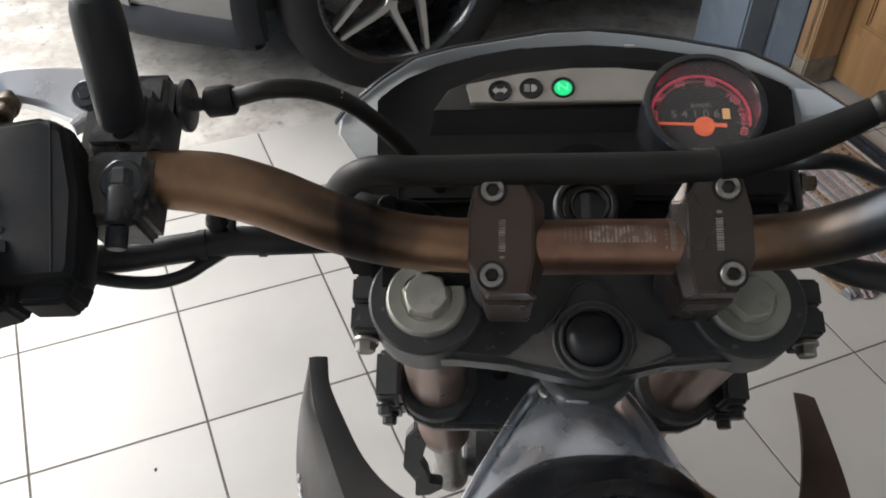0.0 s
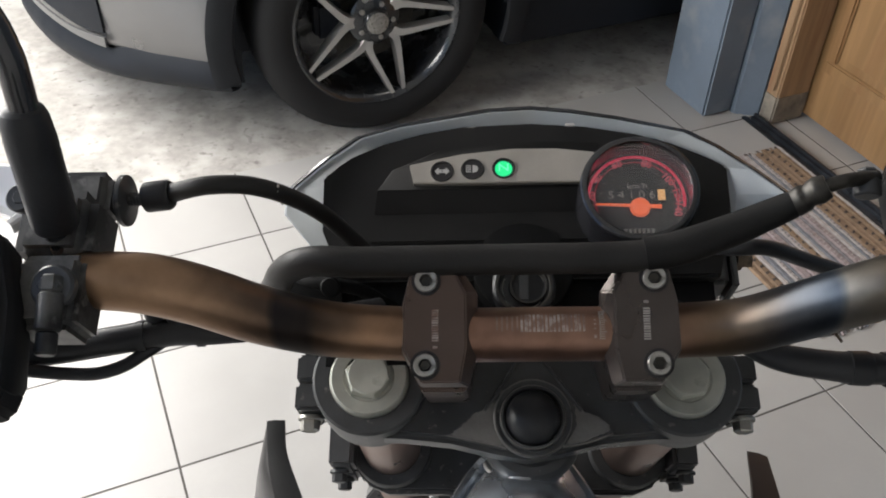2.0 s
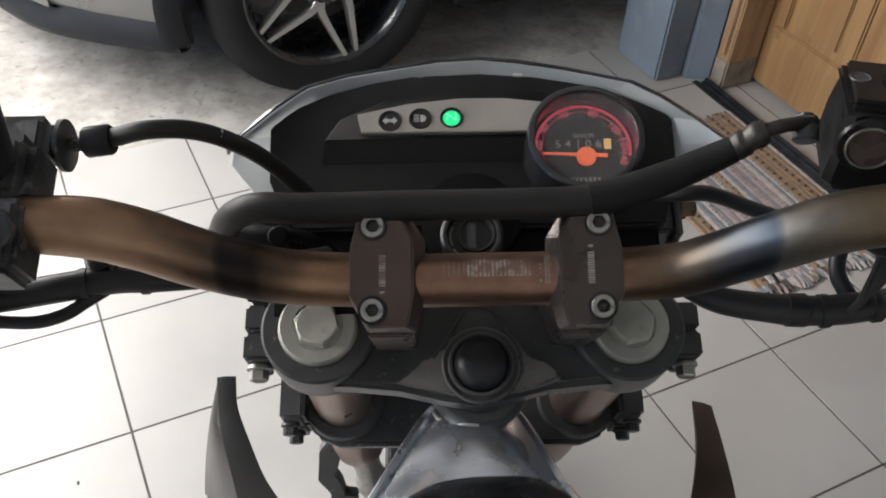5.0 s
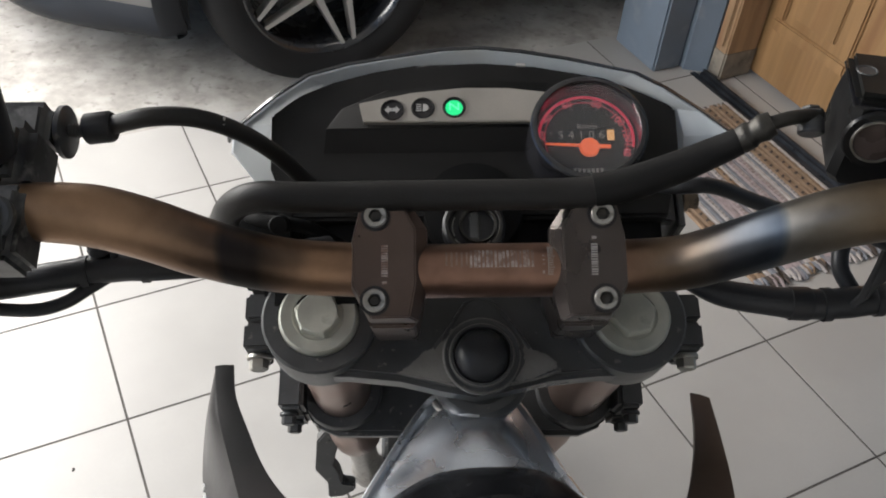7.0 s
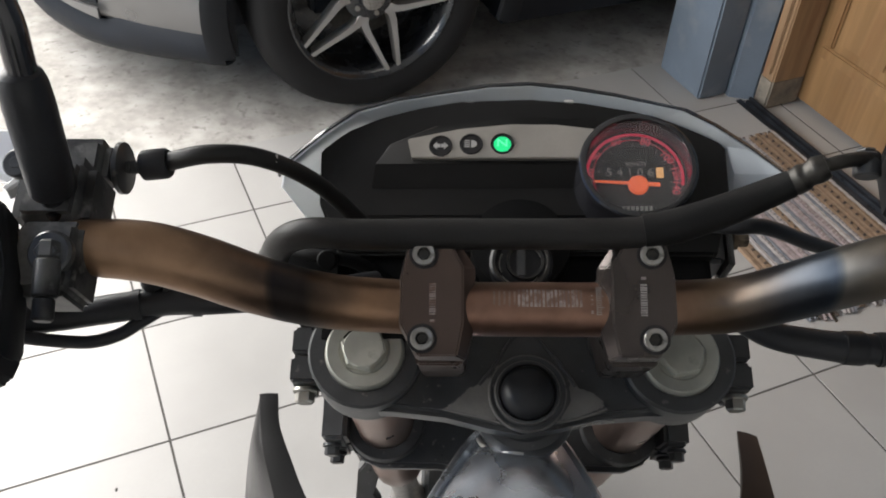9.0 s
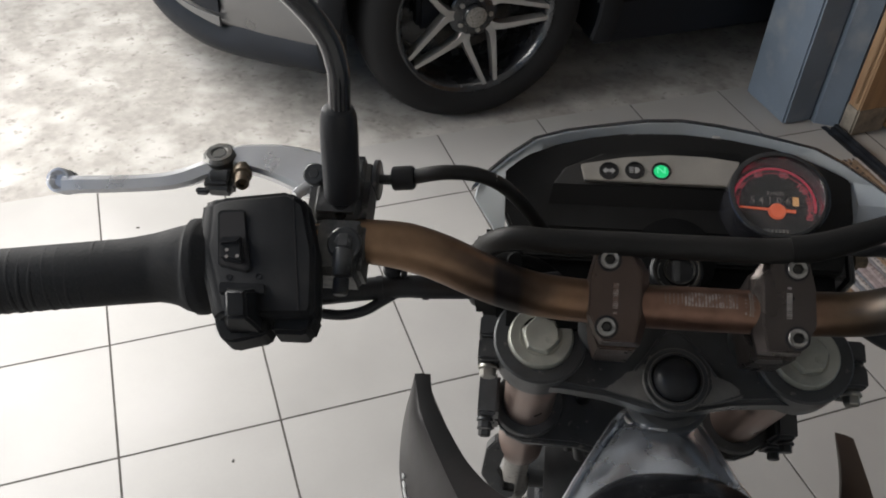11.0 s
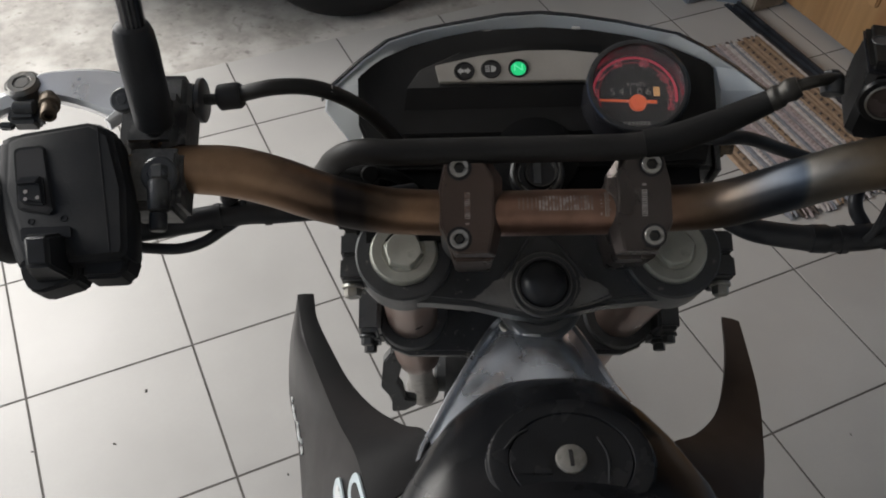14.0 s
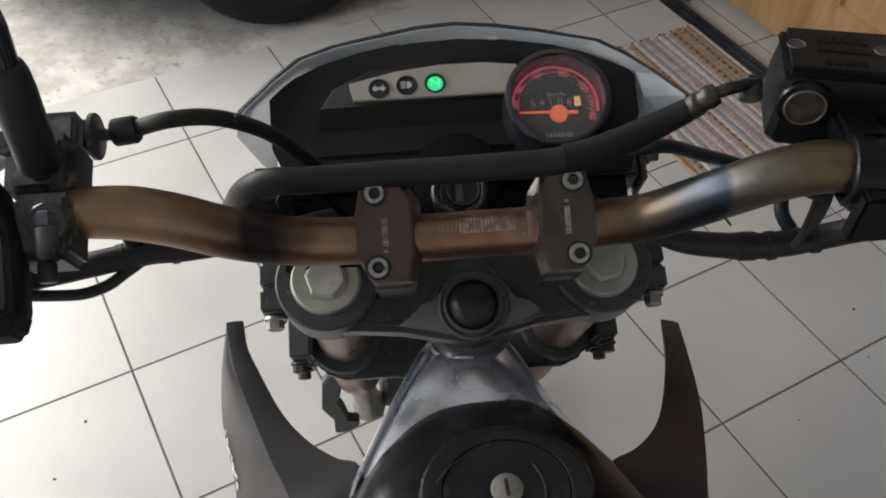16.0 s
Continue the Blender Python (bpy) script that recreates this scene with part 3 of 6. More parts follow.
# bar clamps
def clamp(side):
    wide = [(side * x, u) for x, u in [(0.0668, 0.030), (0.0405, 0.030), (0.0318, 0.0172), (0.0318, -0.0125), (0.0365, -0.0312), (0.0618, -0.0312), (0.0718, -0.013), (0.0712, 0.0115)]]
    slim = [(side * x, u) for x, u in [(0.0655, 0.0285), (0.0446, 0.0285), (0.0378, 0.0160), (0.0378, -0.0120), (0.0410, -0.0292), (0.0605, -0.0295), (0.0700, -0.0125), (0.0695, 0.0110)]]
    body = bm_loft([[(x, u, w) for x, u in ring] for ring, w in ((wide, -0.0165), (wide, -0.0085), (slim, -0.0005))])
    bmesh.ops.bevel(body, geom=body.edges[:], offset=0.0007, segments=2, affect="EDGES", clamp_overlap=True)
    c = part("bar_clamp", body, M_CLAMPSHADE if side > 0 else M_CLAMP, bike, "brown anodised bar clamp, its colour darkened for shade, with pale print" if side > 0 else "brown anodised bar clamp with worn print", CLAMP, 18)
    low = [(0.066, 0.0285), (0.044, 0.0285), (0.034, 0.010), (0.033, -0.011), (0.0385, -0.0335), (0.0620, -0.0335), (0.070, -0.012), (0.070, 0.010)]
    foot = [(x, u if u > -0.02 else u - 0.0050) for x, u in low]
    riser = bm_loft([[Vector((side * x, u, w)) for x, u in ring] for ring, w in ((foot, -0.070), (low, -0.0172))])
    bmesh.ops.bevel(riser, geom=riser.edges[:], offset=0.001, segments=2, affect="EDGES", clamp_overlap=True)
    part("riser_block", riser, M_CLAMPSHADE if side > 0 else M_CLAMP, c, "", CLAMP, 18)
    part("riser_post", moved(bm_cyl(0.0185, -0.098, -0.030, 0.002), Matrix.Translation((side * 0.054, 0.006, 0))), M_CASTBLACK, c, "black riser post", HEAD)
    for x, u in ((0.0580, 0.0226), (0.0585, -0.0206)):
        at = Matrix.Translation((side * x, u, 0))
        # black ring on the surface paints the shade of a recess round each bolt
        part("bolt_recess", moved(bm_lathe([(0.0058, -0.0003), (0.0076, -0.0003), (0.0076, 0.0004), (0.0058, 0.0004)], 28), at), M_DIAL, c, "", CLAMP)
        part("clamp_bolt", moved(bm_lathe([(0, 0.0003), (0.0033, 0.0003), (0.0035, 0.0022), (0.0055, 0.0024), (0.0060, 0.0018), (0.0060, -0.002), (0, -0.002)], 24), at), M_BOLT, c, "steel socket-head bolt", CLAMP)
        part("hex_socket", moved(bm_lathe([(0, 0.0004), (0.0033, 0.0004), (0.0035, 0.0024), (0.0031, 0.0024), (0.0026, 0.0009), (0, 0.0009)], 6), at), M_FERRULE, c, "", CLAMP)
    m = CLAMP @ Matrix.Translation((side * 0.0535, -0.0005, -0.0004)) @ pose(0, 0, 0, 0, 0, 90 if side < 0 else -90)
    print_bars("clamp_print", [(-0.0080 + 0.00128 * k, -0.0072 + 0.00128 * k + 0.0002 * (k % 3 == 1)) for k in range(13)], -0.0017, 0.0017, m, M_PRINTPALE if side > 0 else M_PRINT, c)
    print_bars("clamp_mark", [(-0.0118, -0.0104)], -0.0012, 0.0012, m, M_PRINTPALE if side > 0 else M_PRINT, c)
    return c


clamp(-1), clamp(1)

# upper fork clamp with caps and stem
plate = [(0, -0.049), (0.02, -0.0455), (0.045, -0.0395), (0.075, -0.0365), (0.097, -0.036), (0.116, -0.028), (0.1235, -0.008), (0.116, 0.020), (0.097, 0.028), (0.07, 0.026), (0.04, 0.034), (0, 0.036)]
plate = plate + [(-x, f) for x, f in plate[-2:0:-1]]
yoke_bm = bm_prism(plate, -0.124, -0.1015, 0.004, 3)
for s in (-1, 1):
    yoke_bm = merge(yoke_bm, moved(bm_lathe([(0.0246, -0.128), (0.034, -0.128), (0.0345, -0.126), (0.0345, -0.094), (0.033, -0.0925), (0.0246, -0.0925)], 40), Matrix.Translation((s * 0.0945, -0.0030, 0))))
yoke = fk("upper_fork_clamp", yoke_bm, M_CASTBLACK, label="black painted upper fork clamp, paint worn at the middle")
for s in (-1, 1):
    fk("pinch_ear", moved(merge(bm_box(-0.0085, 0.0085, -0.017, -0.0005, -0.126, -0.097, 0.002), bm_box(-0.0085, 0.0085, 0.0008, 0.0175, -0.126, -0.097, 0.002)), Matrix.Translation((s * 0.1310, -0.004, 0))), M_CASTBLACK, yoke)
boss = [(-0.0014, 0.0118), (0.0030, 0.0108), (0.0082, 0.0071), (0.0166, -0.0040), (0.0232, -0.0131), (0.0280, -0.0210), (0.0400, -0.0260), (0.0480, -0.0340), (0.040, -0.0375), (0.020, -0.0425), (0.0, -0.0445),
        (-0.020, -0.0435), (-0.040, -0.0385), (-0.0530, -0.0350), (-0.0440, -0.0270), (-0.0300, -0.0200), (-0.0203, -0.0073), (-0.0112, 0.0073), (-0.0060, 0.0110)]
hd("boss", bm_prism(boss, -0.103, -0.0993, 0.0014, 3), M_CASTBLACK, yoke)
hd("ridge", bm_tube([(-0.0300, -0.0205, -0.0992), (-0.0203, -0.0078, -0.0986), (-0.0112, 0.0066, -0.0985), (-0.0058, 0.0103, -0.0985), (-0.0014, 0.0110, -0.0985), (0.0030, 0.0101, -0.0985), (0.0082, 0.0064, -0.0985), (0.0166, -0.0046, -0.0985), (0.0232, -0.0137, -0.0986), (0.0280, -0.0212, -0.0992)], 0.0011, 8, 4), M_CASTBLACK, yoke)


def ragged(pts, size, seed):
    """A flat outline whose edges are chipped like flaked paint."""
    r, out = random.Random(seed), []
    for (x0, y0), (x1, y1) in zip(pts, pts[1:] + pts[:1]):
        n = max(2, int(math.hypot(x1 - x0, y1 - y0) / 0.0011))
        out += [(x0 + (x1 - x0) * k / n + r.uniform(-size, size), y0 + (y1 - y0) * k / n + r.uniform(-size, size)) for k in range(n)]
    return out


PATCHES = ([(-0.0505, -0.0350), (-0.0440, -0.0300), (-0.0369, -0.0232), (-0.0282, -0.0185), (-0.0235, -0.0150), (-0.0225, -0.0300), (-0.0185, -0.0415), (-0.0276, -0.0400)],
           [(0.0240, -0.0150), (0.0245, -0.0300), (0.0180, -0.0410), (0.0306, -0.0390), (0.0440, -0.0330), (0.0435, -0.0285), (0.0375, -0.0245), (0.0300, -0.0215)])
for k, pts in enumerate(PATCHES):
    hd("worn_patch", bm_prism(ragged(pts, 0.0006, 3 + k), -0.0996, -0.0989), M_WORN, yoke, "bare grey metal where paint is worn")
for pts in ([(-0.0520, -0.0352, -0.0994), (-0.0276, -0.0405, -0.0992), (-0.0172, -0.0432, -0.0992)], [(0.0160, -0.0424, -0.0992), (0.0306, -0.0398, -0.0992), (0.0460, -0.0345, -0.0994)]):
    hd("worn_edge", bm_tube(pts, 0.0007, 8, 4), M_WORN, yoke)
chips = random.Random(12)
for n in range(26):
    x, f, r = chips.uniform(-0.041, -0.018), chips.uniform(-0.016, 0.012), chips.uniform(0.0003, 0.0009)
    if x < -0.0225 - (f + 0.010) * -0.55:
        hd("paint_chip", bm_prism(ragged([(x - r, f - r), (x + r * 1.4, f - r), (x + r, f + r), (x - r * 0.6, f + r * 1.2)], r * 0.4, n), -0.1018, -0.1012), M_WORN, yoke)
hd("ring_edge", moved(merge(bm_lathe([(0.0226, -0.0966), (0.0231, -0.0962), (0.0236, -0.0968)], 44), bm_lathe([(0.0188, -0.0950), (0.0192, -0.0946), (0.0196, -0.0953)], 44)), Matrix.Translation((-0.001, -0.0255, 0))), M_WORN, yoke)
hd("stem_ring", moved(bm_lathe([(0.0165, -0.101), (0.0235, -0.101), (0.0235, -0.0975), (0.0222, -0.0963), (0.0208, -0.0972), (0.0200, -0.0972), (0.0192, -0.0950), (0.0178, -0.0948), (0.0168, -0.0965)], 44), Matrix.Translation((-0.001, -0.0255, 0))), M_CASTBLACK, yoke)
hd("stem_cap", moved(bm_lathe([(0, -0.0850), (0.0045, -0.0853), (0.0095, -0.0868), (0.0135, -0.0893), (0.0156, -0.0930), (0.0163, -0.099), (0, -0.099)], 36), Matrix.Translation((-0.001, -0.0255, 0))), M_RUBBER, yoke, "domed black stem cap")
for s in (-1, 1):
    at = Matrix.Translation((s * 0.0945, -0.0030, 0))
    cap = fk("fork_cap", moved(bm_lathe([(0, -0.0895), (0.0145, -0.0895), (0.0155, -0.0885), (0.0222, -0.0882), (0.0236, -0.0895), (0.0242, -0.093), (0.0242, -0.12), (0, -0.12)], 44), at), M_CAP, yoke, "silver fork cap")
    fk("cap_hex", moved(merge(bm_lathe([(0, -0.0832), (0.0130, -0.0832), (0.0142, -0.0846), (0.0144, -0.0894), (0, -0.0894)], 6), bm_lathe([(0, -0.0829), (0.0116, -0.0829), (0.0122, -0.0835), (0, -0.0835)], 32)), at @ pose(0, 0, 0, 0, 0, 12 * s)), M_CAP, cap)
    for f in (-0.0235,):
        fk("pinch_bolt", moved(merge(bm_cyl(0.0078, 0, 0.003, 0.0006, 24), moved(bm_lathe([(0, 0.0095), (0.0052, 0.0095), (0.0062, 0.0085), (0.0062, 0.003), (0, 0.003)], 6), Matrix.Identity(4))), toward((s * 0.1315, -0.0215, -0.112), (0, -1, 0))), M_STEEL, yoke, "zinc pinch bolt")
        fk("pinch_bolt", moved(merge(bm_cyl(0.0068, 0, 0.003, 0.0006, 24), bm_lathe([(0, 0.0085), (0.0046, 0.0085), (0.0056, 0.0075), (0.0056, 0.003), (0, 0.003)], 6)), toward((s * 0.1315, -0.0135, -0.132), (0, -1, 0))), M_CASTBLACK, yoke)

# fork legs, lower clamp
for s in (-1, 1):
    at = Matrix.Translation((s * 0.0945, -0.0045, 0))
    leg = fk("fork_tube", moved(bm_lathe([(0.0, -0.127), (0.0228, -0.127), (0.0228, -0.262), (0.0235, -0.44), (0.0250, -0.45), (0.0250, -0.49), (0.0238, -0.497), (0, -0.497)], 36), at), M_FORK, label="bronze upside-down fork tube")
    fk("slider", moved(bm_lathe([(0, -0.45), (0.0175, -0.45), (0.0175, -0.52), (0.0160, -0.53), (0.0160, -0.74), (0.022, -0.76), (0.023, -0.80), (0.018, -0.815), (0, -0.815)], 28), at), M_BOLT, leg, "silver lower fork leg")
low_plate = [(0, -0.050), (0.05, -0.040), (0.075, -0.040), (0.097, -0.040), (0.117, -0.032), (0.128, -0.008), (0.120, 0.018), (0.10, 0.026), (0.04, 0.03), (0, 0.03)]
low_plate = low_plate + [(-x, f) for x, f in low_plate[-2:0:-1]]
low_bm = bm_prism(low_plate, -0.312, -0.296, 0.004, 3)
for s in (-1, 1):
    low_bm = merge(low_bm, moved(bm_lathe([(0.0232, -0.318), (0.031, -0.318), (0.032, -0.316), (0.032, -0.287), (0.031, -0.285), (0.0232, -0.285)], 36), Matrix.Translation((s * 0.0945, -0.0045, 0))))
low_yoke = fk("lower_fork_clamp", low_bm, M_CASTBLACK, label="black lower fork clamp")
for s in (-1, 1):
    for h in (-0.2725, -0.3098):
        fk("pinch_ear", bm_box(s * 0.1310 - 0.0095, s * 0.1310 + 0.0095, -0.026, 0.012, h - 0.0175, h + 0.0175, 0.003), M_CASTBLACK, low_yoke)
    for h in (-0.272, -0.309):
        fk("pinch_bolt", moved(merge(bm_cyl(0.0075, 0, 0.003, 0.0006, 20), bm_lathe([(0, 0.0095), (0.0048, 0.0095), (0.0058, 0.0085), (0.0058, 0.003), (0, 0.003)], 6)), toward((s * 0.1335, -0.0262, h), (0, -1, 0))), M_CASTBLACK, low_yoke)
hd("steering_stem", moved(merge(bm_cyl(0.024, -0.30, -0.125, 0.002), bm_lathe([(0.024, -0.148), (0.031, -0.147), (0.0325, -0.143), (0.0325, -0.132), (0.029, -0.127), (0.024, -0.126)], 36)), Matrix.Translation((-0.001, -0.0255, 0))), M_CASTBLACK, label="dark steering stem and bearing cover")

guard = [(-0.1497, -0.4213), (-0.1562, -0.4707), (-0.1453, -0.4947), (-0.1473, -0.5214), (-0.1313, -0.5189), (-0.1180, -0.508), (-0.1180, -0.498), (-0.1299, -0.4947), (-0.1320, -0.4742), (-0.1366, -0.4597), (-0.1300, -0.4306), (-0.1250, -0.405), (-0.1400, -0.405)]
bk("hose_bracket", moved(bm_prism(guard, -0.006, 0.006, 0.0015), Matrix.Translation((0, 0.190, 0)) @ pose(0, 0, 0, 90, 0, 0)), M_CASTBLACK, label="black brake hose bracket on the fork leg")
for k, (x, f, r) in enumerate(((-0.072, 0.012, 0.0050), (-0.060, 0.004, 0.0062), (-0.050, 0.014, 0.0045))):
    hd("wiring", bm_tube([(x, f + 0.02, -0.14), (x - 0.004, f, -0.20), (x + 0.006 * k, f + 0.004, -0.27), (x, f - 0.01, -0.34), (x + 0.01, f - 0.03, -0.42)], r, 10, 6), M_RUBBER, label="dark bundled cables behind the fork")

# front wheel below the fork
AXLE = Vector((0, 0.022, -0.79))
wheel_m = toward(AXLE, (1, 0, 0))
fw = fk("front_wheel", moved(bm_lathe([(0.218, -0.05), (0.226, -0.062), (0.262, -0.063), (0.288, -0.045), (0.298, -0.015), (0.298, 0.015), (0.288, 0.045), (0.262, 0.063), (0.226, 0.062), (0.218, 0.05), (0.215, 0), (0.218, -0.05)], 56), wheel_m), M_TYRE, label="black front tyre")
fk("rim", moved(bm_lathe([(0.205, -0.045), (0.217, -0.052), (0.219, -0.045), (0.214, -0.02), (0.214, 0.02), (0.219, 0.045), (0.217, 0.052), (0.205, 0.045), (0.198, 0), (0.205, -0.045)], 48), wheel_m), M_RIMBLACK, fw)
fk("hub", moved(bm_cyl(0.03, -0.078, 0.078, 0.004), wheel_m), M_CASTBLACK, fw)
for k in range(18):
    a = 2 * math.pi * k / 18
    fk("spoke", moved(bm_tube([(0.028 * math.cos(a + 0.5), 0.028 * math.sin(a + 0.5), 0.03 * (-1) ** k), (0.205 * math.cos(a), 0.205 * math.sin(a), 0.006 * (-1) ** k)], 0.002, 6, 1), wheel_m), M_STEEL, fw)

# frame, tank
sections = []
for y, z, rise, drop in ((0.052, -0.174, 0.014, 0.05), (0.044, -0.1685, 0.0175, 0.053), (0.036, -0.1645, 0.0200, 0.056), (0.026, -0.1615, 0.0212, 0.06), (0.012, -0.1600, 0.0200, 0.065), (-0.004, -0.1595, 0.0160, 0.07), (-0.018, -0.1600, 0.0110, 0.072), (-0.03, -0.1605, 0.0070, 0.075), (-0.07, -0.164, 0.0025, 0.08), (-0.13, -0.174, 0.003, 0.085), (-0.22, -0.20, 0.005, 0.09)):
    wl = float(np.interp(-y, (-0.052, -0.045, 0.009, 0.059, 0.13, 0.22), (0.0305, 0.0340, 0.0610, 0.0870, 0.112, 0.125)))
    wr = float(np.interp(-y, (-0.052, -0.041, 0.020, 0.072, 0.13, 0.22), (0.0205, 0.0250, 0.0504, 0.0820, 0.105, 0.118)))
    fold = float(np.interp(-y, (-0.04, 0.0, 0.05), (0.0125, 0.0095, 0.0080)))
    x0, x1 = -(wl - fold), wr - 0.0062
    half_w, mid = (x1 - x0) / 2, (x0 + x1) / 2
    top = [(x1 + 0.0014, z + 0.0006), (x1 + 0.0034, z + 0.0012), (x1 + 0.0054, z - 0.0004), (wr, z - 0.005), (wr - 0.004, z - drop), (-wl + 0.004, z - drop), (-wl, z - 0.006), (-wl + 0.0010, z - 0.0008), (-wl + 0.0028, z + 0.0017), (-wl + fold * 0.62, z + 0.0018), (-wl + fold * 0.85, z - 0.0006)]
    skin = [(x0 + (x1 - x0) * k / 12, z + rise * (1 - ((x0 + (x1 - x0) * k / 12 - mid) / half_w) ** 2)) for k in range(13)]
    sections.append([Vector((x, y, h)) for x, h in skin + top])
spar = bk("frame_neck", bm_loft(sections), M_ALLOY, label="brushed silver alloy frame neck with spars", angle=34)
bk("cup_edge", bm_tube([(-0.0043 + 0.0258 * math.cos(radians(a)), 0.0340 + 0.0258 * math.sin(radians(a)), -0.1408 - 0.0165 * math.cos(radians(a)) ** 2) for a in range(190, 351, 8)], 0.0021, 8, 3), M_RIMSILVER, spar, "bright worn edge of the bearing cup")
bk("down_tube", bm_tube([(0, 0.02, -0.21), (0, 0.06, -0.36), (0, 0.07, -0.55), (0, 0.02, -0.72)], 0.022), M_CASTBLACK)
tank_rings = []
for y, w, z, crown in ((-0.020, 0.030, -0.1545, 0.004), (-0.026, 0.042, -0.149, 0.006), (-0.040, 0.056, -0.1385, 0.012), (-0.060, 0.071, -0.128, 0.016), (-0.085, 0.085, -0.119, 0.019), (-0.12, 0.100, -0.111, 0.022), (-0.18, 0.112, -0.096, 0.026), (-0.26, 0.110, -0.092, 0.03), (-0.36, 0.09, -0.11, 0.03)):
    ring = []
    for k in range(25):
        a = math.pi * k / 24
        side = 0.86 + 0.10 * min(1.0, max(0.0, (-y - 0.03) / 0.12)) if math.cos(a) > 0 else 1.0
        deep, power = (crown, 0.6) if math.cos(a) > 0 else (crown + 0.016, 0.75)
        ring.append(Vector((w * side * math.cos(a), y, z - deep + deep * max(0.0, math.sin(a)) ** power)))
    ring += [Vector((-w * 0.94, y, z - 0.08)), Vector((w * 0.82, y, z - 0.08))]
    tank_rings.append(ring)
tank = bk("fuel_tank", bm_loft(tank_rings), M_TANK, label="gloss black fuel tank", angle=60)
CAPM = BIKE @ Matrix.Translation((0.0072, -0.1115, -0.1090)) @ pose(0, 0, 0, 2, 0, 0)
cap = part("filler_cap", moved(bm_lathe([(0, 0.0), (0.0372, 0.0), (0.0380, -0.0008), (0.0388, 0.0002), (0.0470, 0.0006), (0.0500, 0.0), (0.0520, -0.003), (0.0540, -0.020), (0, -0.020)], 72), Matrix.Diagonal((1, 0.84, 1, 1))), M_TANK, tank, "flat black filler cap with a flap and a round lock", CAPM)
part("lock", bm_lathe([(0, 0.0020), (0.0085, 0.0020), (0.0095, 0.0014), (0.0098, -0.0005), (0, -0.0005)], 36), M_LOCK, cap, "worn metal lock", CAPM)
part("key_slot", bm_box(-0.0012, 0.0012, -0.0055, 0.0055, 0.0019, 0.0023), M_DIAL, cap, "", CAPM @ pose(0, 0, 0, 0, 0, 4))
flap = [(-0.0345, -0.010), (-0.0335, 0.002), (-0.0300, 0.0110), (-0.0225, 0.0190), (-0.0150, 0.0050), (-0.0120, -0.010)]
part("flap", bm_prism(flap, -0.0006, 0.0009, 0.0005), M_TANK, cap, "", CAPM)
for line_pts in ([(-0.0405, 0.007, 0.0004), (-0.033, 0.0160, 0.0006), (-0.0255, 0.0205, 0.0004)], [(0.0175, 0.0150, 0.0), (0.0225, 0.0020, 0.0003), (0.0215, -0.016, 0.0)]):
    part("flap_line", bm_tube(line_pts, 0.0008, 8, 6), M_BLACK, cap, "", CAPM)

# radiator shrouds: a dark flat rim over a skin that falls away outside
def shroud(inner, outer, skin, label, rim_mat, skin_mat, marks=()):
    a, b, c = (smoothed(p, 8) for p in (inner, outer, skin))
    n = 30
    def at(line, u):
        x = u * (len(line) - 1)
        i = min(int(x), len(line) - 2)
        return line[i].lerp(line[i + 1], x - i)
    down = Vector((0, 0, -0.006))
    rim = [[at(a, k / n) + down * min(1.0, k / 5), at(a, k / n), at(a, k / n).lerp(at(b, k / n), 0.5) + Vector((0, 0, 0.001)), at(b, k / n)] for k in range(n + 1)]
    s = bk("radiator_shroud", bm_sheet(rim, 0.002), rim_mat, label=label, angle=50)
    rows = [[at(b, k / n).lerp(at(c, k / n), u) + Vector((0, 0, 0.012 * min(1.0, k / 6) * math.sin(math.pi * u))) for u in (0, 0.15, 0.4, 0.7, 1.0)] for k in range(n + 1)]
    bk("outer_skin", bm_sheet(rows, 0.002), skin_mat, s, "sun-faded outer skin", angle=50)
    for n_u, n_v, wide, long, mat, name in marks:
        i, j = min(int(n_u * n), n - 1), min(int(n_v * 4), 3)
        q = [rows[i][j], rows[i + 1][j], rows[i][j + 1]]
        mid = rows[i][j].lerp(rows[i][j + 1], n_v * 4 - j).lerp(rows[i + 1][j].lerp(rows[i + 1][j + 1], n_v * 4 - j), n_u * n - i)
        along, over = (q[1] - q[0]).normalized(), (q[2] - q[0]).normalized()
        out = along.cross(over).normalized()
        if out.z < 0 and out.x * q[0].x < 0 or out.dot(Vector((q[0].x, 0, 0.1))) < 0:
            out = -out
        over = out.cross(along)
        m = Matrix((along, over, out)).transposed().to_4x4()
        m.translation = mid + out * 0.0016
        flat = long - wide
        pill = [(flat / 2 + wide / 2 * math.cos(a), wide / 2 * math.sin(a)) for a in np.linspace(-math.pi / 2, math.pi / 2, 10)] + [(-flat / 2 - wide / 2 * math.cos(a), -wide / 2 * math.sin(a)) for a in np.linspace(-math.pi / 2, math.pi / 2, 10)]
        bk(name, moved(bm_prism(pill, -0.0012, 0.0002), m), mat, s)
        if name == "badge":
            bk("badge_middle", moved(bm_prism([(x * 0.70, y * 0.55) for x, y in pill], 0, 0.0005), m), M_DIAL if wide > 0.018 else M_DECAL, s)
    return s


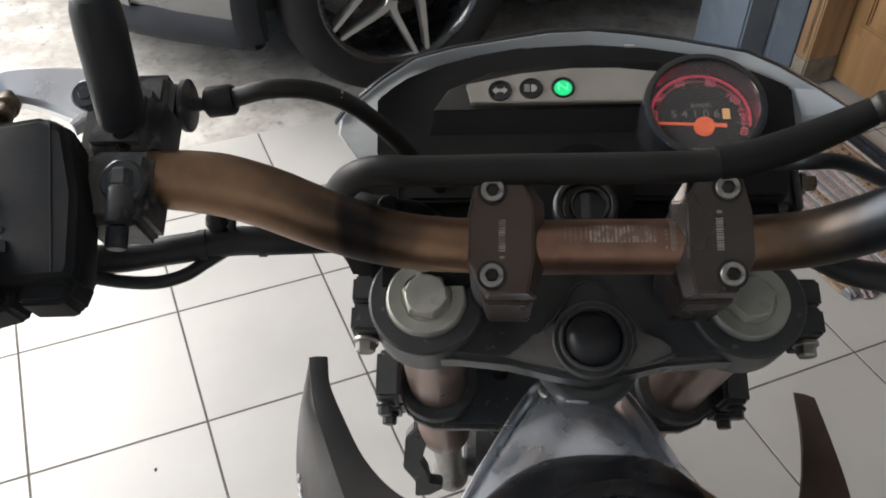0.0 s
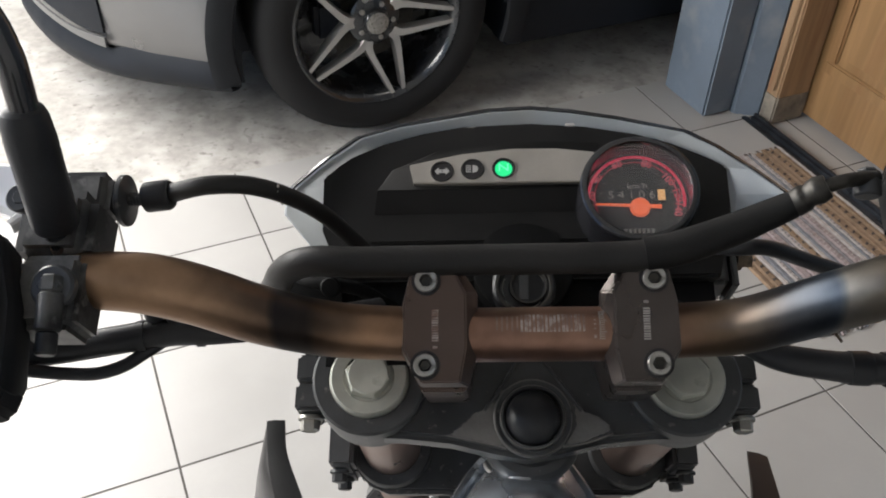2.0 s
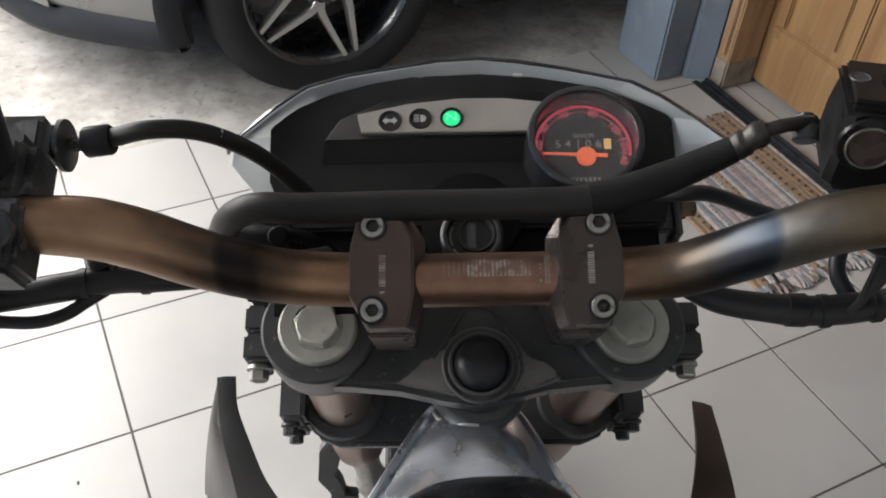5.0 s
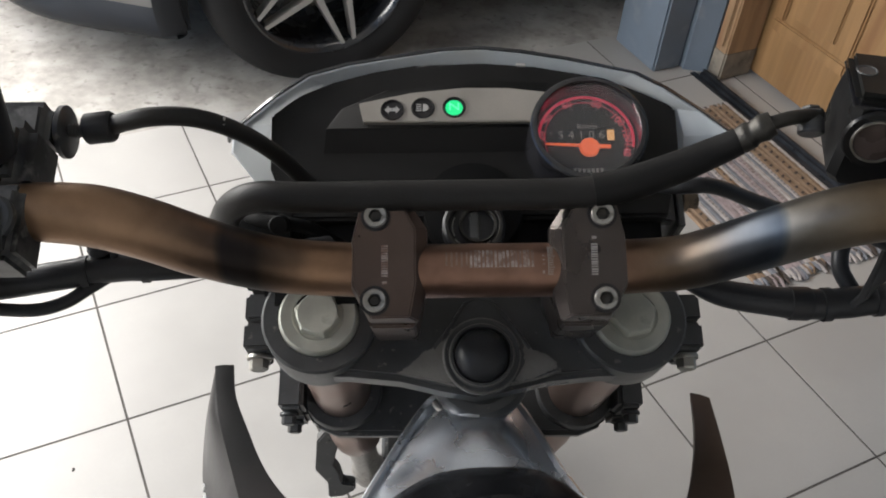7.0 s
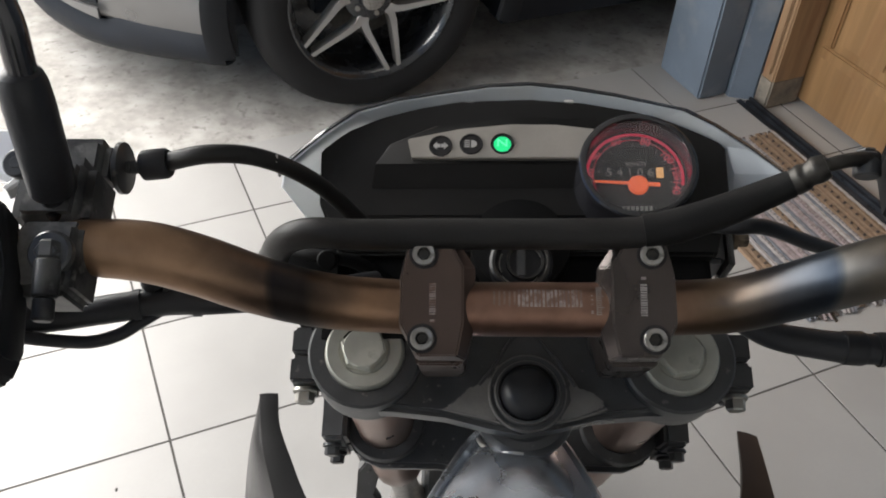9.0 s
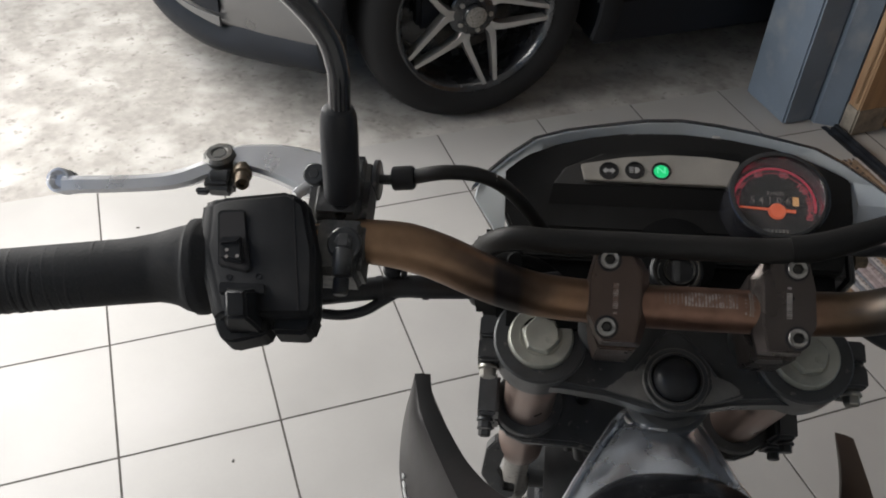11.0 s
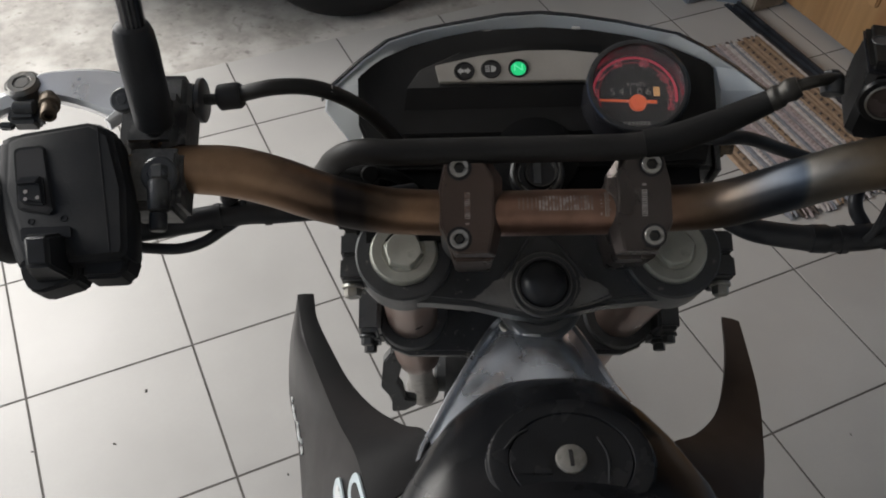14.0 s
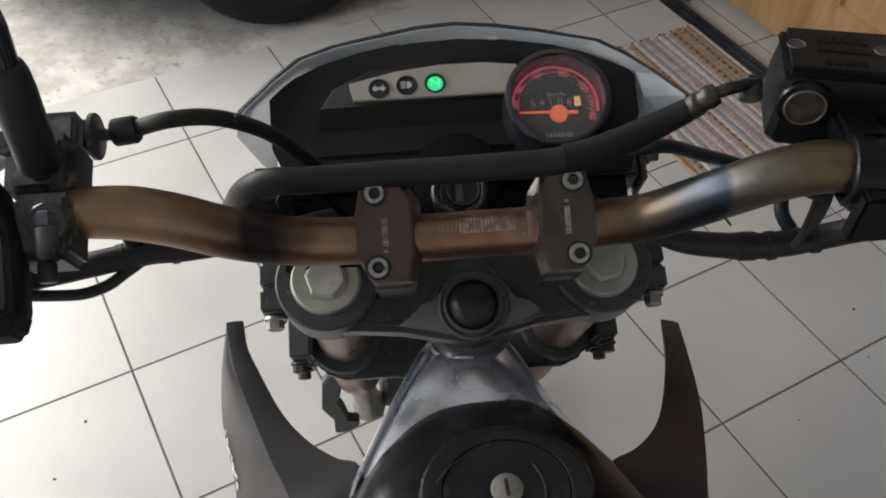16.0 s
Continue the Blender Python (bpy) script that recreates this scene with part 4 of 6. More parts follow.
MARKS = [(0.945, 0.20, 0.021, 0.048, M_DECALBLUE, "badge"), (0.925, 0.44, 0.0165, 0.036, M_DECALBLUE, "badge")]
MARKS += [(0.46 + 0.045 * k, 0.90 + 0.015 * (k % 3), 0.0028 + 0.001 * (k % 2), 0.006 + 0.003 * (k % 3), M_DECAL, "print_mark") for k in range(8)]
shroud([(-0.207, 0.168, -0.285), (-0.199, 0.132, -0.278), (-0.177, 0.0805, -0.262), (-0.156, 0.0354, -0.243), (-0.1316, -0.0043, -0.22), (-0.105, -0.039, -0.19), (-0.0869, -0.0583, -0.168), (-0.080, -0.09, -0.165)],
       [(-0.2209, 0.1671, -0.285), (-0.2057, 0.1077, -0.272), (-0.1836, 0.0493, -0.25), (-0.1554, -0.0206, -0.215), (-0.1349, -0.0669, -0.185), (-0.118, -0.12, -0.165)],
       [(-0.2215, 0.166, -0.287), (-0.2301, 0.135, -0.32), (-0.229, 0.0942, -0.34), (-0.2194, 0.0569, -0.345), (-0.2114, 0.0235, -0.345), (-0.19, -0.09, -0.33)], "faded dark plastic radiator shroud with a curved horn", M_SHROUD, M_SKIN, MARKS)
shroud([(0.2001, 0.1709, -0.335), (0.1867, 0.1095, -0.31), (0.1635, 0.0439, -0.275), (0.14, -0.0041, -0.24), (0.111, -0.044, -0.2), (0.0854, -0.0713, -0.165), (0.080, -0.09, -0.16)],
       [(0.214, 0.1652, -0.335), (0.206, 0.1091, -0.312), (0.1931, 0.0444, -0.28), (0.1752, -0.0144, -0.245), (0.1495, -0.0821, -0.2), (0.118, -0.13, -0.165)],
       [(0.2145, 0.165, -0.337), (0.212, 0.10, -0.36), (0.205, 0.04, -0.37), (0.20, -0.01, -0.37), (0.19, -0.09, -0.36)], "faded dark brown plastic radiator shroud", M_SHROUDBROWN, M_SHROUD)

# seat, engine, rear body and rear wheel below and behind the tank: unseen bulk added to shade the right tiles
def oval(y, w, z, h, n=16, p=0.7):
    return [Vector((w * math.copysign(abs(math.cos(a)) ** p, math.cos(a)), y, z + h * math.copysign(abs(math.sin(a)) ** p, math.sin(a)))) for a in (2 * math.pi * k / n for k in range(n))]


bk("seat", bm_loft([oval(-0.34, 0.085, -0.15, 0.045), oval(-0.40, 0.095, -0.15, 0.05), oval(-0.60, 0.12, -0.14, 0.055), oval(-0.82, 0.115, -0.12, 0.05), oval(-0.98, 0.075, -0.10, 0.035), oval(-1.0, 0.05, -0.10, 0.02)]), M_RUBBER, label="long black seat", angle=60)
engine = bk("engine", bm_loft([oval(-0.13, 0.11, -0.58, 0.10), oval(-0.16, 0.145, -0.58, 0.13), oval(-0.40, 0.16, -0.58, 0.14), oval(-0.52, 0.14, -0.57, 0.12), oval(-0.55, 0.10, -0.57, 0.09)]), M_CASTBLACK, label="black engine case", angle=60)
bk("cylinder", bm_loft([[Vector((x, y - 0.05 * k, z)) for x, y in ((0.085, -0.13), (0.085, -0.29), (-0.085, -0.29), (-0.085, -0.13))] for k, z in ((0, -0.24), (0.3, -0.34), (0.8, -0.47))]), M_CASTBLACK, engine)
for sx in (-1, 1):
    bk("side_cover", bm_loft([[Vector((sx * x, y, z)) for x, z in ((0.112 - e, -0.13), (0.15 - e, -0.20), (0.165 - e, -0.33), (0.13 - e, -0.42), (0.10 - e, -0.42), (0.10 - e, -0.14))] for y, e in ((-0.15, 0.0), (-0.30, 0.01), (-0.52, 0.03), (-0.72, 0.045))]), M_TANK, label="dark side cover", angle=50)
    bk("swingarm", bm_tube([(sx * 0.10, -0.50, -0.62), (sx * 0.11, -0.75, -0.66), (sx * 0.115, -1.06, -0.70)], 0.026, 12, 4), M_ALLOY, label="alloy swingarm")
rear_m = toward((0, -1.03, -0.70), (1, 0, 0))
rw = bk("rear_wheel", moved(bm_lathe([(0.218, -0.06), (0.226, -0.072), (0.262, -0.073), (0.288, -0.052), (0.300, -0.018), (0.300, 0.018), (0.288, 0.052), (0.262, 0.073), (0.226, 0.072), (0.218, 0.06), (0.215, 0), (0.218, -0.06)], 48), rear_m), M_TYRE, label="black rear tyre")
bk("rim", moved(bm_lathe([(0.20, -0.05), (0.217, -0.06), (0.217, 0.06), (0.20, 0.05), (0.196, 0), (0.20, -0.05)], 40), rear_m), M_RIMBLACK, rw)
bk("hub", moved(bm_cyl(0.04, -0.10, 0.10, 0.004), rear_m), M_CASTBLACK, rw)
for k in range(18):
    a = 2 * math.pi * k / 18
    bk("spoke", moved(bm_tube([(0.038 * math.cos(a + 0.5), 0.038 * math.sin(a + 0.5), 0.035 * (-1) ** k), (0.205 * math.cos(a), 0.205 * math.sin(a), 0.006 * (-1) ** k)], 0.002, 6, 1), rear_m), M_STEEL, rw)
bk("rear_fender", bm_loft([oval(-0.80, 0.09, -0.17, 0.02), oval(-1.0, 0.08, -0.15, 0.015), oval(-1.25, 0.06, -0.17, 0.01)]), M_BLACK, label="black rear fender", angle=60)

# ---- dashboard in the headlamp cowl ----
edge = [(0.003, 0.1660), (0.0375, 0.1630), (0.071, 0.1563), (0.0925, 0.1490), (0.1094, 0.1408), (0.1262, 0.1315), (0.1255, 0.099), (0.114, 0.055), (-0.116, 0.055), (-0.1310, 0.090), (-0.1325, 0.1295), (-0.1142, 0.1433), (-0.0939, 0.1526), (-0.068, 0.1600), (-0.042, 0.1647)]
dash = hd("dashboard", bm_prism(edge, -0.088, -0.076, 0.002), M_DASH, label="matt black dashboard panel")
raised = [(-0.098, 0.100), (-0.089, 0.128), (-0.060, 0.1435), (-0.010, 0.1505), (0.045, 0.1475), (0.05, 0.100)]
panel_top = [(-0.0955, 0.1125), (-0.0865, 0.127), (-0.058, 0.140), (-0.010, 0.1465), (0.045, 0.144), (0.05, 0.1125)]
hd("raised_panel", bm_loft([[Vector((x, f, -0.0758)) for x, f in raised], [Vector((x, f, -0.0672)) for x, f in panel_top], [Vector((x * 0.98, f * 0.995 + 0.0006, -0.0665)) for x, f in panel_top]]), M_DASH, dash)
hd("ledge", bm_box(-0.100, 0.045, 0.079, 0.0925, -0.0765, -0.0735, 0.0012), M_DASH, dash)
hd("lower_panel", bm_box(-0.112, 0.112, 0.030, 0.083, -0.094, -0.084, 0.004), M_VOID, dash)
# added dark boxes that close the gap and stand in for its shade
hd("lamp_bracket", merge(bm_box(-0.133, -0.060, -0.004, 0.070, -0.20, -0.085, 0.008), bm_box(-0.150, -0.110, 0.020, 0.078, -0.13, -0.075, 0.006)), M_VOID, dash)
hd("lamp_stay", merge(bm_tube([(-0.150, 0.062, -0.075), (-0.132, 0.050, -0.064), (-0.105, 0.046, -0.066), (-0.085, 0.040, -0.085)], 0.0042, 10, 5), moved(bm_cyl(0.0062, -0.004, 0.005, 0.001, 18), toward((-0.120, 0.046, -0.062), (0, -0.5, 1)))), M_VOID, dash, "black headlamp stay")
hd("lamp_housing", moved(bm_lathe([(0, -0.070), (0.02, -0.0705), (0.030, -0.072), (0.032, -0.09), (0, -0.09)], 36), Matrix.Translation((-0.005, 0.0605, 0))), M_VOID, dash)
strip = [(-0.0752, 0.128), (-0.0721, 0.1146), (0.034, 0.1139), (0.042, 0.1348), (0.018, 0.1380), (-0.010, 0.1384), (-0.0425, 0.1351)]
hd("silver_trim", bm_prism(strip, -0.0664, -0.062, 0.0006), M_SILVERSTRIP, dash, "brushed silver indicator strip")
for n, (x, f) in enumerate(((-0.0543, 0.1227), (-0.0352, 0.1239), (-0.0157, 0.1242))):
    at = Matrix.Translation((x, f, -0.0619))
    hd("lamp_rim", moved(bm_lathe([(0, 0.0001), (0.0060, 0.0001), (0.0062, 0.0008), (0.0071, 0.0008), (0.0074, 0.0), (0, 0.0)], 32), at), M_DIAL, dash)
    hd("lamp_lens", moved(bm_lathe([(0, 0.0003), (0.0054, 0.0003), (0.0055, 0), (0, 0)], 32), at @ Matrix.Translation((0, -0.0005, 0))), M_GREEN if n == 2 else M_DIAL, dash, "lit green neutral lamp" if n == 2 else "")
    if n == 0:
        arrows = []
        for s in (-1, 1):
            arrows.append(moved(bm_prism([(s * 0.0047, 0), (s * 0.0022, 0.0028), (s * 0.0022, 0.0012), (s * 0.0002, 0.0012), (s * 0.0002, -0.0012), (s * 0.0022, -0.0012), (s * 0.0022, -0.0028)], 0.00035, 0.0005), at))
        hd("turn_symbol", merge(*arrows), M_PALE, dash)
    elif n == 1:
        lamp = [(0.0, 0.0026)] + [(0.0004 + 0.0032 * math.cos(a), 0.0026 * math.sin(a)) for a in np.linspace(math.pi / 2, -math.pi / 2, 12)] + [(0.0, -0.0026)]
        lamp_bm = moved(bm_prism(lamp, 0.00035, 0.0005), at)
        for k in range(4):
            lamp_bm = merge(lamp_bm, moved(bm_box(-0.0042, -0.0008, -0.0023 + 0.0014 * k, -0.0016 + 0.0014 * k, 0.00035, 0.0005), at))
        hd("beam_symbol", lamp_bm, M_PALE, dash)
    else:
        hd("neutral_letter", moved(bm_text("N", 0.0075, 0.0001, 1.3), at @ Matrix.Translation((0, 0, 0.00055))), M_GREENPALE, dash)

# speedometer
G = HEAD @ Matrix.Translation((0.0648, 0.1006, -0.045))
GD = G @ Matrix.Diagonal((1.035, 1.035, 1, 1))
meter = part("speedometer", bm_lathe([(0.0310, -0.001), (0.0314, 0.0), (0.0336, 0.0), (0.0352, -0.0012), (0.0358, -0.004), (0.0360, -0.034), (0, -0.034), (0, -0.030), (0.0308, -0.030), (0.0310, -0.001)], 56), M_GLOSS, bike, "round backlit speedometer with a black bezel", G)
part("dial", bm_lathe([(0, -0.0165), (0.0297, -0.0165), (0.0297, -0.0175), (0, -0.0175)], 48), M_DIAL, meter, "", GD)


def arc(r0, r1, a0, a1, z0, z1, n=40):
    pts = [(r1 * math.cos(a), r1 * math.sin(a)) for a in np.linspace(a0, a1, n)] + [(r0 * math.cos(a), r0 * math.sin(a)) for a in np.linspace(a1, a0, n)]
    return bm_prism(pts, z0, z1)


part("red_band", merge(arc(0.0272, 0.0288, radians(-12), radians(184), -0.0164, -0.0161), arc(0.0243, 0.0246, radians(-28), radians(200), -0.0164, -0.0162)), M_RED, meter, "glowing red scale", GD)
hub = Vector((0.0015, -0.0062, -0.0164))
marks = (("20", -0.0262, 0.0020), ("40", -0.0222, 0.0135), ("60", -0.0100, 0.0228), ("80", 0.0075, 0.0228), ("100", 0.0195, 0.0125), ("120", 0.0242, 0.0020), ("140", 0.0236, -0.0072))
for word, x, y in marks:
    turn = math.degrees(math.atan2(y + 0.004, x)) - 90
    part("number", moved(bm_text(word, 0.0066, 0.0001, 0.95), Matrix.Translation((x, y, -0.0161)) @ pose(0, 0, 0, 0, 0, turn)), M_NUMBER, meter, "", GD)
part("unit", moved(bm_text("km/h", 0.0052, 0.0001, 1.15), Matrix.Translation((0.001, 0.0082, -0.0161))), M_FAINT, meter, "", GD)
ticks = [moved(bm_box(-0.0003, 0.0003, 0.0205, 0.0216, -0.0164, -0.0161), pose(0, 0, 0, 0, 0, a)) for a in range(-100, 101, 20)]
part("ticks", merge(*ticks), M_FAINT, meter, "", GD)
part("odometer_window", bm_box(-0.0170, 0.0175, -0.0014, 0.0058, -0.0164, -0.0161), M_BLACK, meter, "", GD)
part("odometer_digits", moved(bm_text("5 4 1 0 6", 0.0074, 0.0001, 1.05), Matrix.Translation((-0.0028, 0.0022, -0.0158))), M_FAINT, meter, "", GD)
part("odometer_tenths", bm_box(0.0126, 0.0168, -0.0012, 0.0056, -0.0161, -0.0157), M_AMBER, meter, "lit tenths drum", GD)
part("brand_bars", merge(*[bm_box(-0.0085 + 0.0026 * k, -0.0068 + 0.0026 * k, -0.0222, -0.0195, -0.0164, -0.0161) for k in range(7)]), M_FAINT, meter, "", GD)
needle = bm_prism([(hub.x + 0.0125, hub.y + 0.0012), (hub.x + 0.0125, hub.y - 0.0012), (hub.x - 0.0255, hub.y + 0.0016), (hub.x - 0.0255, hub.y + 0.0028)], -0.0148, -0.0142)
part("needle", merge(needle, moved(bm_lathe([(0, 0.0032), (0.0050, 0.0030), (0.0058, 0.0022), (0.0058, 0), (0, 0)], 32), Matrix.Translation(hub))), M_ORANGE, meter, "glowing orange needle at zero", GD)
glass = part("glass", bm_lathe([(0, -0.0015), (0.0309, -0.0020), (0.0309, -0.0030), (0, -0.0025)], 40), M_GLASS, meter, "", G)
glass.visible_shadow = False

# cowl: white inside, black outside
def cowl():
    rim_pts = [(-0.1395, 0.0850, -0.098), (-0.1545, 0.0985, -0.070), (-0.1530, 0.1060, -0.065), (-0.1473, 0.1140, -0.063), (-0.1282, 0.1363, -0.068), (-0.1089, 0.1547, -0.073), (-0.0842, 0.1649, -0.077), (-0.0617, 0.1701, -0.079), (-0.0237, 0.1763, -0.079),
               (0.0029, 0.1774, -0.079), (0.0294, 0.1741, -0.079), (0.0589, 0.1685, -0.079), (0.1012, 0.1559, -0.076), (0.1188, 0.1422, -0.072), (0.1380, 0.1220, -0.066), (0.1545, 0.1015, -0.060), (0.1490, 0.0900, -0.078)]
    base_pts = [(-0.1325, 0.0860, -0.1015), (-0.1328, 0.0980, -0.100), (-0.1330, 0.1080, -0.098), (-0.1332, 0.1300, -0.090), (-0.1150, 0.1440, -0.088), (-0.0943, 0.1533, -0.088), (-0.0690, 0.1607, -0.088), (-0.0430, 0.1654, -0.088), (-0.0200, 0.1664, -0.088),
                (0.0030, 0.1667, -0.088), (0.0285, 0.1646, -0.088), (0.0500, 0.1612, -0.088), (0.0800, 0.1542, -0.088), (0.1100, 0.1415, -0.088), (0.1270, 0.1318, -0.090), (0.1270, 0.1130, -0.093), (0.1262, 0.0950, -0.096)]
    rim_pts, base_pts = [Vector(v) for v in rim_pts], [Vector(v) for v in base_pts]
    rows = [[b, b.lerp(r, 0.16) + Vector((0, 0, 0.009)) if b.x > 0.12 else b.lerp(r, 0.5) + Vector((0, 0, -0.001)), r] for b, r in zip(base_pts, rim_pts)]
    c = hd("headlamp_cowl", bm_sheet(rows, 0.0016), M_WHITE, label="white headlamp cowl with a black outer skin", angle=14)
    lip, back = [], []
    for r in rim_pts:
        out = Vector((r.x, r.y - 0.09, 0)).normalized()
        lip.append([r + out * 0.0008 + Vector((0, 0, 0.0008)), r + out * 0.0036 + Vector((0, 0, -0.0005)), r + out * 0.0046 + Vector((0, 0, -0.006))])
        if abs(r.x) < 0.11:
            back.append([r + out * 0.0046 + Vector((0, 0, -0.0062)), r + out * 0.0110 + Vector((0, 0, -0.03)), Vector((r.x * 0.85, 0.05 + r.y * 0.8, -0.19))])
    hd("rim_edging", bm_sheet(lip[2:-1], 0.0015), M_GLOSS, c, "black edging along the rim")
    hd("outer_skin", bm_sheet(back, 0.0015), M_GLOSS, c, "black outer skin of the cowl")
    for x, f in ((-0.0367, 0.1625), (0.0286, 0.1640)):
        hd("clip", moved(bm_box(-0.0032, 0.0032, -0.0012, 0.0012, -0.0005, 0.0012, 0.0004), Matrix.Translation((x, f, -0.0775)) @ pose(0, 0, 0, 0, 0, -4 if x > 0 else 6)), M_PALE, c)
    return c


cowl()
hd("mount_bolt", moved(merge(bm_cyl(0.007, 0, 0.003), bm_lathe([(0, 0.010), (0.0048, 0.010), (0.0055, 0.009), (0.0055, 0.003), (0, 0.003)], 6)), toward((0.1315, 0.0775, -0.104), (1, 0, 0))), M_BRASS, label="rusty cowl mounting bolt")
hd("mount_bracket", merge(bm_box(0.1265, 0.1305, 0.057, 0.093, -0.135, -0.097, 0.001), bm_box(0.095, 0.126, 0.06, 0.09, -0.135, -0.10, 0.003)), M_CASTBLACK)

# ignition lock
lock_at = Matrix.Translation((-0.0052, 0.0445, 0))
lock = hd("ignition_switch", moved(bm_lathe([(0, -0.066), (0.0145, -0.066), (0.0150, -0.0612), (0.0172, -0.0606), (0.0188, -0.062), (0.0188, -0.10), (0, -0.10)], 40), lock_at), M_BLACK, label="black ignition switch with worn chrome rings")
hd("chrome_ring", moved(bm_lathe([(0.0150, -0.0612), (0.0154, -0.0606), (0.0168, -0.0606), (0.0172, -0.0612)], 40), lock_at), M_FERRULE, lock)
hd("barrel_ring", moved(bm_lathe([(0.0095, -0.0652), (0.0098, -0.0635), (0.0112, -0.0632), (0.0116, -0.0652)], 36), Matrix.Translation((-0.0060, 0.0435, 0.0002)) @ pose(0, 0, 0, 2, -3, 0)), M_FERRULE, lock)
# short bright arcs added in place of glints on the lock's rings
for a0, a1, r in ((150, 205, 0.0128), (215, 250, 0.0135), (285, 318, 0.0130), (20, 60, 0.0126)):
    hd("chrome_glint", moved(bm_tube([(r * math.cos(radians(a)), r * math.sin(radians(a)), -0.0650) for a in np.linspace(a0, a1, 6)], 0.0004, 8, 2), lock_at), M_STEEL, lock)
hd("key_slot", moved(bm_box(-0.0028, 0.0028, -0.0085, 0.0085, -0.0660, -0.0630, 0.0008), lock_at), M_CASTBLACK, lock)

# ---- hoses and cables ----
hose = hd("brake_hose", bm_tube([(-0.150, 0.044, -0.14), (-0.152, 0.040, -0.075), (-0.1497, 0.037, -0.045), (-0.1446, 0.0355, -0.030), (-0.1378, 0.0353, -0.014), (-0.1280, 0.0352, -0.002), (-0.1150, 0.0345, 0.0042), (-0.096, 0.0328, 0.006), (-0.045, 0.0330, 0.006), (0.005, 0.0330, 0.006), (0.047, 0.0332, 0.007), (0.070, 0.0358, 0.010), (0.094, 0.0425, 0.014), (0.118, 0.0502, 0.0205), (0.131, 0.0540, 0.0275)], [0.0082] * 12 + [0.0075, 0.0066, 0.0060], 18, 8), M_HOSE, label="thick black rubber brake hose")
hd("hose_sleeve", bm_tube([(0.054, 0.0338, 0.008), (0.070, 0.0358, 0.010), (0.094, 0.0425, 0.014), (0.114, 0.0490, 0.0195), (0.126, 0.0525, 0.0248)], [0.0090, 0.0090, 0.0086, 0.0077, 0.0070], 18, 6), M_SLEEVE, hose)
hd("hose_ferrule", bm_tube([(0.1265, 0.0525, 0.0245), (0.1305, 0.054, 0.0285), (0.1325, 0.0545, 0.0305), (0.1360, 0.0555, 0.0335), (0.140, 0.0565, 0.036)], [0.0068, 0.0072, 0.0060, 0.0072, 0.0060], 20, 4), M_FERRULE, hose, "grimy metal hose ferrule")
hd("banjo_pipe", bm_tube([(0.139, 0.0565, 0.0355), (0.147, 0.058, 0.0375), (0.155, 0.060, 0.036), (0.165, 0.062, 0.034)], 0.0036, 14, 6), M_FERRULE, hose)
hd("throttle_cable", bm_tube([(0.085, 0.07, -0.06), (0.1059, 0.05, -0.0223), (0.1264, 0.05, -0.0232), (0.1547, 0.05, -0.0433), (0.182, 0.048, -0.060), (0.21, 0.03, -0.06)], 0.0045, 12, 8), M_RUBBER, label="thin black throttle cable")
harness_line = [(0.075, 0.03, -0.06), (0.1060, 0.004, -0.036), (0.1215, -0.0075, -0.031), (0.1343, -0.0118, -0.030), (0.1539, -0.0150, -0.030), (0.1630, -0.0160, -0.030), (0.1786, -0.0168, -0.030), (0.1917, -0.0162, -0.029), (0.2056, -0.0155, -0.026), (0.225, -0.016, -0.012), (0.25, -0.02, 0.02)]
hd("wiring_harness", bm_tube(harness_line, [0.006, 0.0068, 0.0072, 0.0076, 0.0080, 0.0086, 0.0080, 0.0085, 0.0080, 0.0078, 0.0078], 16, 8), M_RUBBER, label="black taped wiring harness")
hd("tape_end", moved(bm_lathe([(0.0076, -0.006), (0.0090, -0.0055), (0.0092, 0.004), (0.0080, 0.006)], 18), toward((0.1660, -0.0162, -0.030), (1, -0.05, 0.02))), M_BLACK)
hd("cable_stay", bm_tube([(0.203, 0.026, -0.026), (0.1945, 0.0165, -0.029), (0.1918, 0.0038, -0.031), (0.1968, -0.0085, -0.033)], 0.0046, 12, 6), M_RUBBER)
hd("left_harness", bm_tube([(-0.270, -0.022, 0.045), (-0.262, -0.018, 0.016), (-0.2463, -0.0111, 0.0), (-0.2186, -0.0066, 0.0), (-0.1906, -0.0017, -0.002), (-0.1679, 0.0003, -0.006), (-0.13, 0.012, -0.03), (-0.09, 0.03, -0.06)], 0.0076, 14, 8), M_RUBBER, label="black taped wiring harness")
hd("thin_wire", bm_tube([(-0.268, -0.030, 0.046), (-0.256, -0.027, 0.018), (-0.2443, -0.024, 0.0), (-0.2274, -0.0238, -0.002), (-0.2139, -0.0195, -0.003), (-0.2036, -0.0125, -0.003), (-0.192, -0.004, -0.004)], 0.0034, 10, 8), M_RUBBER)
hd("cable_knob", moved(bm_lathe([(0, -0.006), (0.0045, -0.0045), (0.0062, 0), (0.0045, 0.0045), (0, 0.006)], 16), Matrix.Translation((-0.1975, 0.0065, 0.006))), M_RUBBER)
hd("cable_hook", bm_tube([(-0.2010, 0.0035, 0.004), (-0.1985, 0.0085, 0.008), (-0.1935, 0.0095, 0.010), (-0.1895, 0.0060, 0.008), (-0.1900, 0.0015, 0.003)], 0.0022, 8, 6), M_RUBBER)
hd("cable_tie", moved(bm_lathe([(0.0076, -0.002), (0.0086, -0.002), (0.0086, 0.002), (0.0076, 0.002)], 18), toward((-0.1760, -0.0002, -0.0045), (1, 0.1, -0.12))), M_BLACK)
